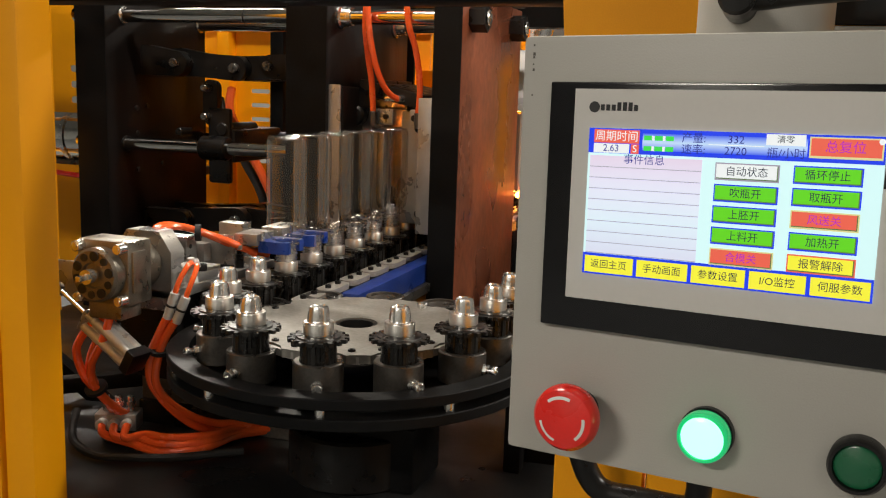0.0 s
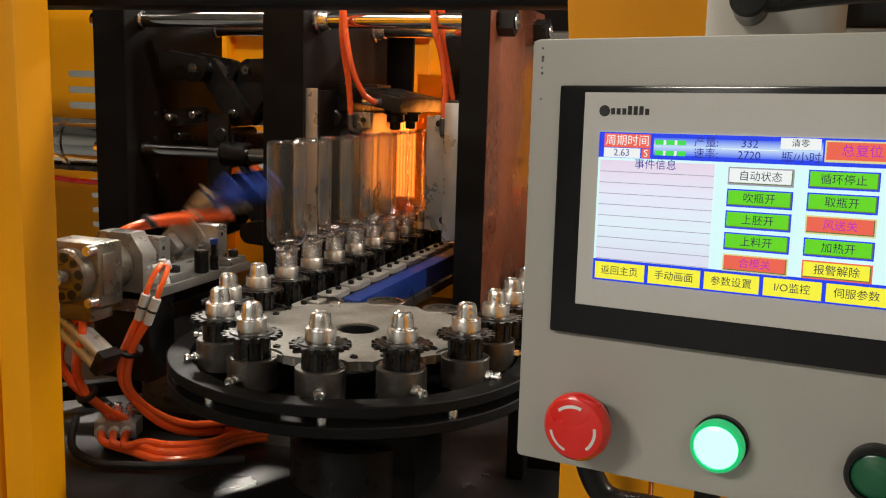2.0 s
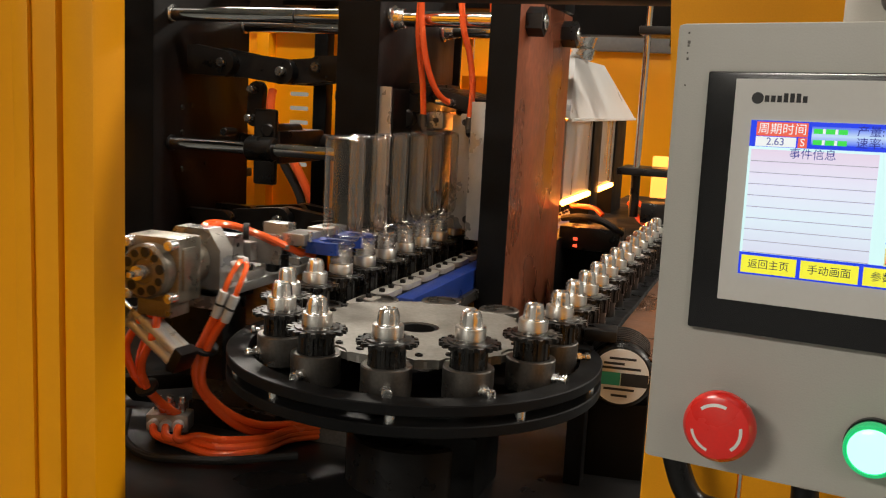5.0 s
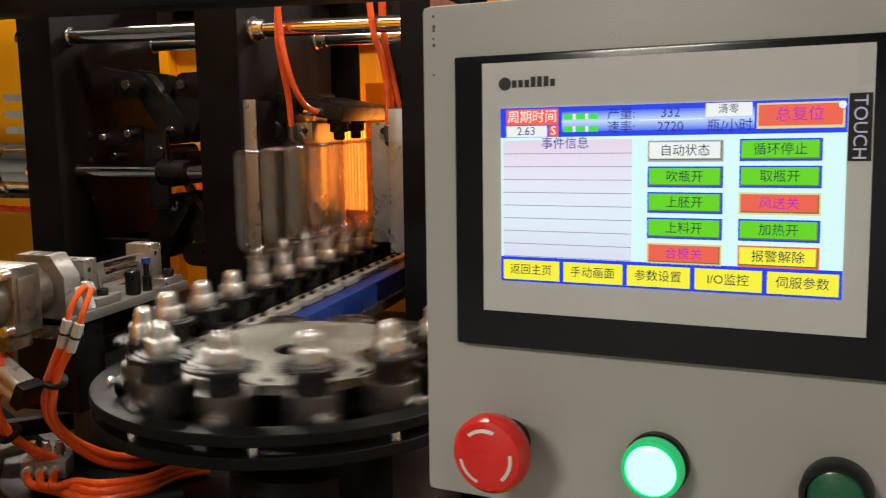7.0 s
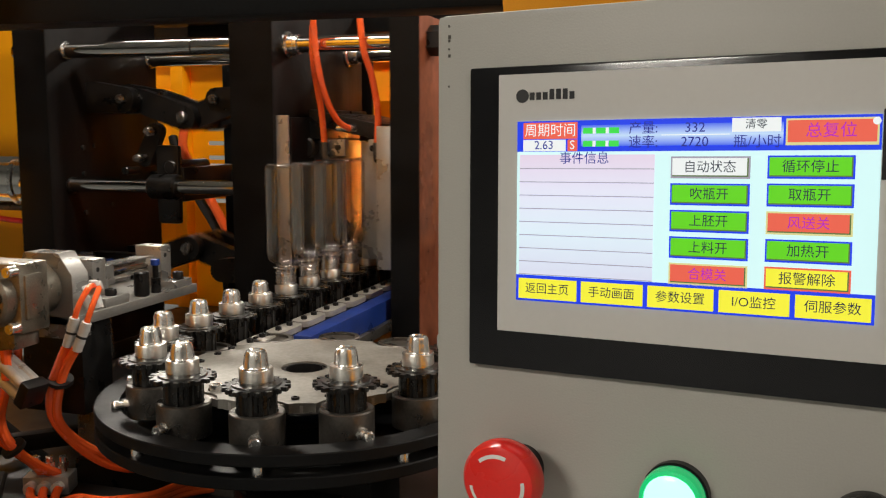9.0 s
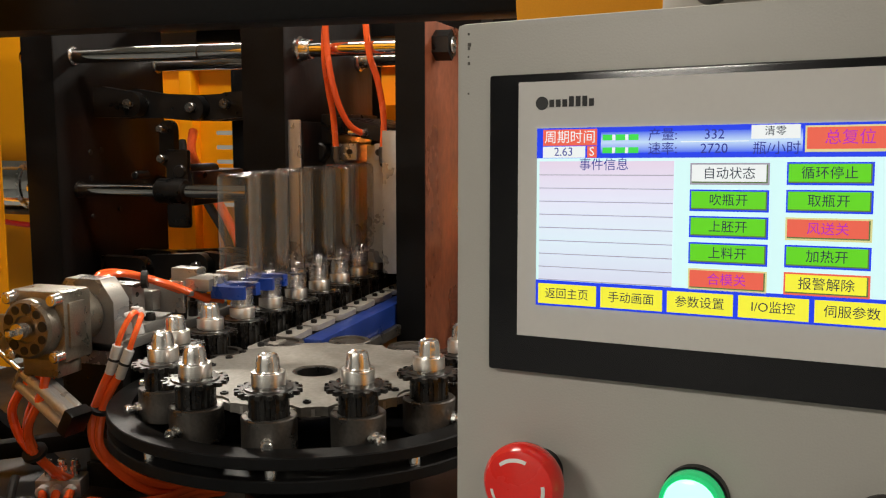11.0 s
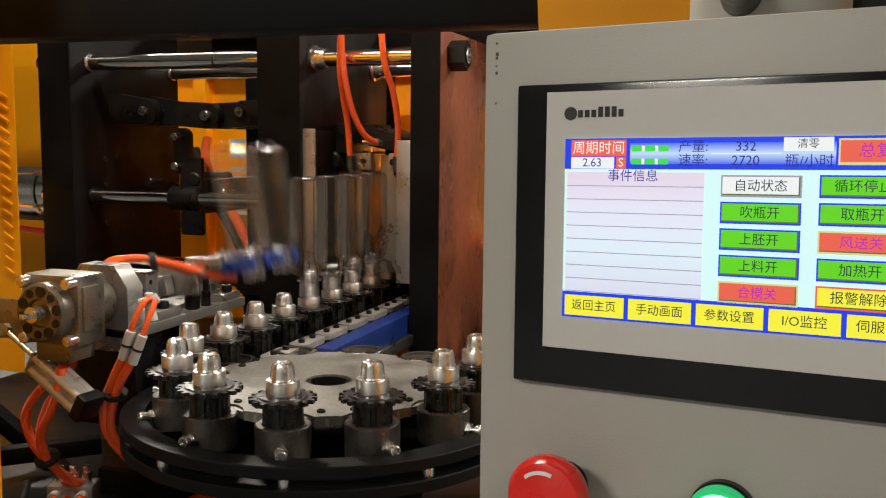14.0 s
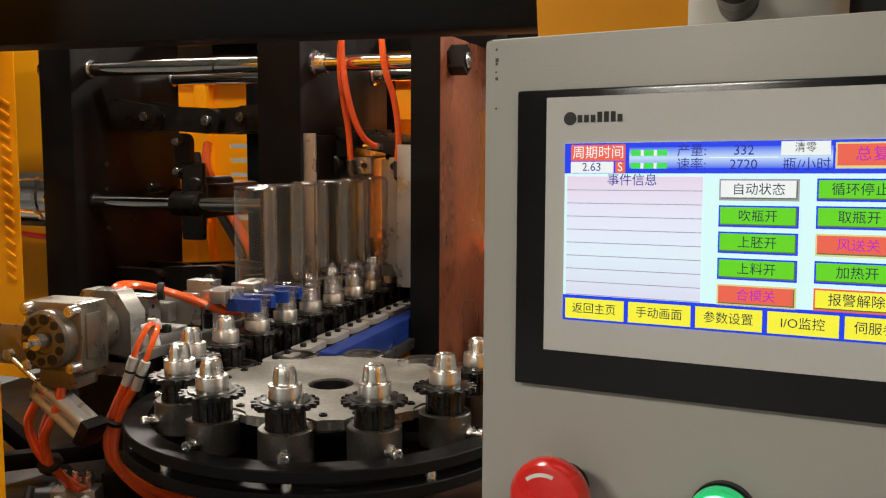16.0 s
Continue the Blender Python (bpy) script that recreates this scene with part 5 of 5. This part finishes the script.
LEFT = [("自动状态", S_LINE, S_WHITE, S_TEXT), ("吹瓶开", S_BLUE, S_GREEN, S_TEXT), ("上胚开", S_BLUE, S_GREEN, S_TEXT), ("上料开", S_BLUE, S_GREEN, S_TEXT), ("合模关", S_EDGE, S_RED, S_PURPLE)]
RIGHT = [("循环停止", S_BLUE, S_GREEN, S_TEXT), ("取瓶开", S_BLUE, S_GREEN, S_TEXT), ("风送关", S_EDGE, S_RED, S_PURPLE), ("加热开", S_BLUE, S_GREEN, S_TEXT), ("报警解除", S_RED, S_YELLOW, S_TEXT)]
for k in range(5):
    c, e, fl, ink = LEFT[k]
    key(0.1252, 0.1609, 1.3044 - 0.01232 * k, 1.3145 - 0.01232 * k, e, fl, c, ink)
    c, e, fl, ink = RIGHT[k]
    key(0.1682, 0.204, 1.3046 - 0.01232 * k, 1.3148 - 0.01232 * k, e, fl, c, ink)
for k, c in enumerate(("返回主页", "手动画面", "参数设置", "I/O监控", "伺服参数")):
    u0 = 0.0485 + 0.0331 * k
    patch(u0 + 0.0008, u0 + 0.0316, 1.2436, 1.2538, S_YELLOW, D2, "menu_button")
    words(c, u0 + 0.0162, 1.2487, 0.0057, S_TEXT, D3)
# maker's mark drawn as plain shapes
mark = part("maker_mark", Shape().lathe([(0.0033, 0), (0.0033, 0.0003)], 20, m=Matrix.Translation((0.0529, -0.0069, 1.3413)) @ Matrix.Rotation(radians(90), 4, "X")), INK, panel, "small black maker's mark")
for k in range(7):
    part("mark_bar", Shape().box(0.0568 + 0.0034 * k, 0.0592 + 0.0034 * k, -0.0072, -0.0069, 1.3393, 1.3429 + (0.0014 if k in (3, 4, 5) else 0)), INK, mark)
part("touch_tab", Shape().box(0.2137, 0.223, -0.0074, -0.0068, 1.302, 1.331), BEZEL_BLACK, panel)
t = words("TOUCH", 0.2188, 1.319, 0.0078, S_LINE, D1, True, 90.0, "touch_word")
# buttons
stop = part("emergency_stop", Shape().lathe([(0.0135, 0.012), (0.0155, 0.014), (0.0196, 0.02), (0.0205, 0.0235), (0.0202, 0.028), (0.0178, 0.0315), (0.012, 0.0335), (0.0, 0.034)], 48, m=Matrix.Translation((0.0522, 0, 1.1544)) @ Matrix.Rotation(radians(90), 4, "X"), closed=False), RED, panel, "red mushroom emergency stop button")
s = Shape()
for k in range(3):
    a0 = radians(70 + 120 * k)
    n = 12
    v, f = [], []
    for i in range(n + 1):
        a = a0 + radians(62) * i / n
        for r in (0.0128, 0.0146):
            zz = 0.0334 - (r - 0.012) / 0.0065 * 0.0018
            v.append((0.0522 + r * math.cos(a), -zz - 0.0004, 1.1544 + r * math.sin(a)))
    for i in range(n):
        f.append((2 * i, 2 * i + 1, 2 * i + 3, 2 * i + 2))
    s.add(v, f)
part("arrow_mark", s, LABEL, stop, "pale curved arrow marks")
part("stop_collar", Shape().lathe([(0.0115, 0), (0.0115, 0.012), (0.0112, 0.013)], 32, m=Matrix.Translation((0.0522, 0, 1.1544)) @ Matrix.Rotation(radians(90), 4, "X")), BLACK, stop)
L = Matrix.Translation((0.1313, 0, 1.1532)) @ Matrix.Rotation(radians(90), 4, "X")
lit = part("run_lamp", Shape().lathe([(0.0158, 0), (0.0158, 0.005), (0.0145, 0.0065)], 40, m=L), BLACK, panel, "lit green run lamp")
part("rim", Shape().lathe([(0.0145, 0.005), (0.0152, 0.007), (0.0152, 0.0125), (0.0145, 0.0145), (0.0125, 0.015), (0.0122, 0.013)], 40, m=L, closed=False), GREEN_RIM, lit, "clear green lens rim")
part("lens", Shape().lathe([(0.0128, 0.0135), (0.0115, 0.0145), (0.007, 0.0155), (0.0, 0.0158)], 40, m=L, closed=False), GREEN_GLOW, lit, "glowing white-green lens")
L = Matrix.Translation((0.2138, 0, 1.1520)) @ Matrix.Rotation(radians(90), 4, "X")
btn = part("push_button", Shape().lathe([(0.0158, 0), (0.0158, 0.01), (0.0145, 0.0125), (0.0128, 0.0125), (0.0125, 0.009)], 40, m=L, closed=False), BLACK, panel, "dark green push button")
part("cap", Shape().lathe([(0.0124, 0.008), (0.0122, 0.0098), (0.011, 0.0106), (0.0, 0.0108)], 40, m=L, closed=False), GREEN_DARK, btn)
sup = thing("panel_arm", "cream support column over the control panel", "support arm", pose(-0.010, 0.70, 0))
part("column", Shape().rod((0, 0, 1.366), (0, 0, 2.4), 0.045, 48), CREAM, sup)
part("bracket", Shape().box(-0.033, 0.033, 0.0, 0.206, 1.4, 1.42, 0.003), CREAM, sup)
part("clamp_lever", Shape().tube([(-0.021, -0.1, 1.408), (-0.003, -0.1, 1.407), (0.021, -0.1, 1.410), (0.074, -0.1, 1.415)], 0.0055, 14), BLACK, sup, "black clamp lever")
part("lever_hub", Shape().rod((-0.015, -0.112, 1.409), (-0.015, -0.03, 1.409), 0.011, 20, chamfer=0.002), BLACK, sup)
window = thing("guard_window", "dark window in a grey frame on the machine guard", "window", pose(0, 0, 0))
part("pane", Shape().box(0.044, 0.166, 0.892, 0.896, 1.415, 1.492, 0.001), BEZEL_BLACK, window, "dark glossy pane")
part("frame", Shape().box(0.044, 0.166, 0.888, 0.896, 1.385, 1.414, 0.001), CREAM, window, "grey lower frame")


# ---- motion ----
CYCLE, SPAN = 2.64, 16.0


def ease(u):
    u = min(1.0, max(0.0, u))
    return u * u * (3 - 2 * u)


def stroke(t, keys):
    """A value that runs through (time, value) with soft ends."""
    if t <= keys[0][0]:
        return keys[0][1]
    for (t0, a), (t1, b) in zip(keys, keys[1:]):
        if t <= t1:
            return a + (b - a) * ease((t - t0) / (t1 - t0))
    return keys[-1][1]


def steps(t):
    """Slots that the chain has moved on at time t."""
    return sum(2 * ease((t - (1.61 + CYCLE * k)) / 0.28) for k in range(6))


def phase(t):
    return t % CYCLE


OPEN = [(1.01, 0.0), (1.34, 1.0), (2.1, 1.0), (2.34, 0.0)]
SWING = [(0.745, 0.0), (1.13, 1.0), (1.75, 1.0), (2.11, 0.0)]
LIFT = [(0.58, 0.0), (0.72, 1.0), (1.2, 1.0), (1.9, 0.12), (2.2, 0.0)]
SHIFT = [(0.8, 0.0), (1.12, 1.0), (2.12, 1.0), (2.5, 0.0)]


def unit_pose(t):
    u = phase(t)
    return pose(AX - 0.052 * stroke(u, SHIFT), 0, AZ + 0.03 * stroke(u, LIFT))


def arm_pose(t):
    return pose(0, 0, 0, 0, -192 * stroke(phase(t), SWING), 0)


def times_for(*windows):
    """Sample times: both ends of each window in every cycle, and steps between."""
    out = {0.0, SPAN}
    for k in range(7):
        for a, b, n in windows:
            for i in range(n + 1):
                t = k * CYCLE + a + (b - a) * i / n
                if 0 < t < SPAN:
                    out.add(round(t * 30) / 30)
    return sorted(out)


def motions():
    chain_t = times_for((1.61, 1.89, 8))
    for ob, s in zip(MANDRELS, SLOTS):
        walk(ob, [(t, rail(s + steps(t))) for t in chain_t])
    walk(wheel, [(t, pose(CX, CY, 0, 0, 0, 30 * steps(t))) for t in chain_t])
    clamp_t = times_for((1.01, 1.34, 8), (2.1, 2.34, 6))
    frame_x = lambda t: 0.058 * stroke(phase(t), OPEN)
    move_x = lambda t: -0.053 * stroke(phase(t), OPEN)
    walk(outer, [(t, pose(frame_x(t), 0, 0)) for t in clamp_t])
    walk(moving, [(t, pose(move_x(t), 0, 0)) for t in clamp_t])

    def knee(t):
        half = (0.255 - frame_x(t) + move_x(t)) / 2
        return math.degrees(math.acos(min(1.0, half / 0.1277)))

    for ob, side, sign in zip(TOGGLE, (0, 1, 0, 1), (1, 1, -1, -1)):
        z = 1.39 if sign > 0 else 1.004
        rows = []
        for t in clamp_t:
            x = -1.366 + frame_x(t) if side == 0 else -1.111 + move_x(t)
            rows.append((t, pose(x, 2.03 + 0.03 * side, z, 0, sign * (knee(t) if side == 0 else 180 - knee(t)), 0)))
        walk(ob, rows)
    wide = max(knee(t) for t in clamp_t) - knee(0.0)
    bent = lambda t: (knee(t) - knee(0.0)) / wide
    walk(drive, [(t, pose(-1.28 - 0.029 * bent(t), 1.985, 1.334 - 0.053 * bent(t), 0, 90 + 82 * bent(t), 0)) for t in clamp_t])
    arm_t = times_for((0.58, 0.72, 4), (0.74, 1.13, 11), (1.2, 1.9, 4), (1.75, 2.11, 10), (2.12, 2.5, 6))
    walk(unit, [(t, unit_pose(t)) for t in arm_t])
    walk(arm, [(t, arm_pose(t)) for t in arm_t])
    walk(hose_set, [(t, pose(-0.98, 1.23, 0.8, 0, -14 * stroke(phase(t), SHIFT), 0)) for t in arm_t])
    rest = unit_pose(0.0)
    every = sorted(set(arm_t) | set(chain_t))
    for i, (ob, s) in enumerate(zip(BOTTLES, BOTTLE_SLOTS)):
        pair = i // 2                      # taken in this cycle
        t_grip, t_drop = 0.55 + CYCLE * pair, 1.2 + CYCLE * pair
        home = rail(-2 - (i % 2))
        held = lambda t: unit_pose(t) @ arm_pose(t) @ rest.inverted() @ home
        rows = []
        for t in every:
            if t <= t_grip:
                rows.append((t, rail(s + steps(t))))
            elif t < t_drop:
                rows.append((t, held(t)))
        if t_drop < SPAN:
            last = held(t_drop)
            rows.append((t_drop, last))
            x1, y1 = -2.3 - 0.09 * pair, 1.36 + 0.2 * (i % 2)
            rows.append((t_drop + 0.5, pose(-2.1, y1, 1.9, 0, 180, 180)))
            end = pose(x1, y1, 1.263, 0, 180, 180)
            rows.append((t_drop + 1.0, end))
            if t_drop + 1.0 < SPAN:
                rows.append((SPAN, end))
        elif rows[-1][0] < SPAN:
            rows.append((SPAN, held(SPAN)))
        walk(ob, rows)


motions()
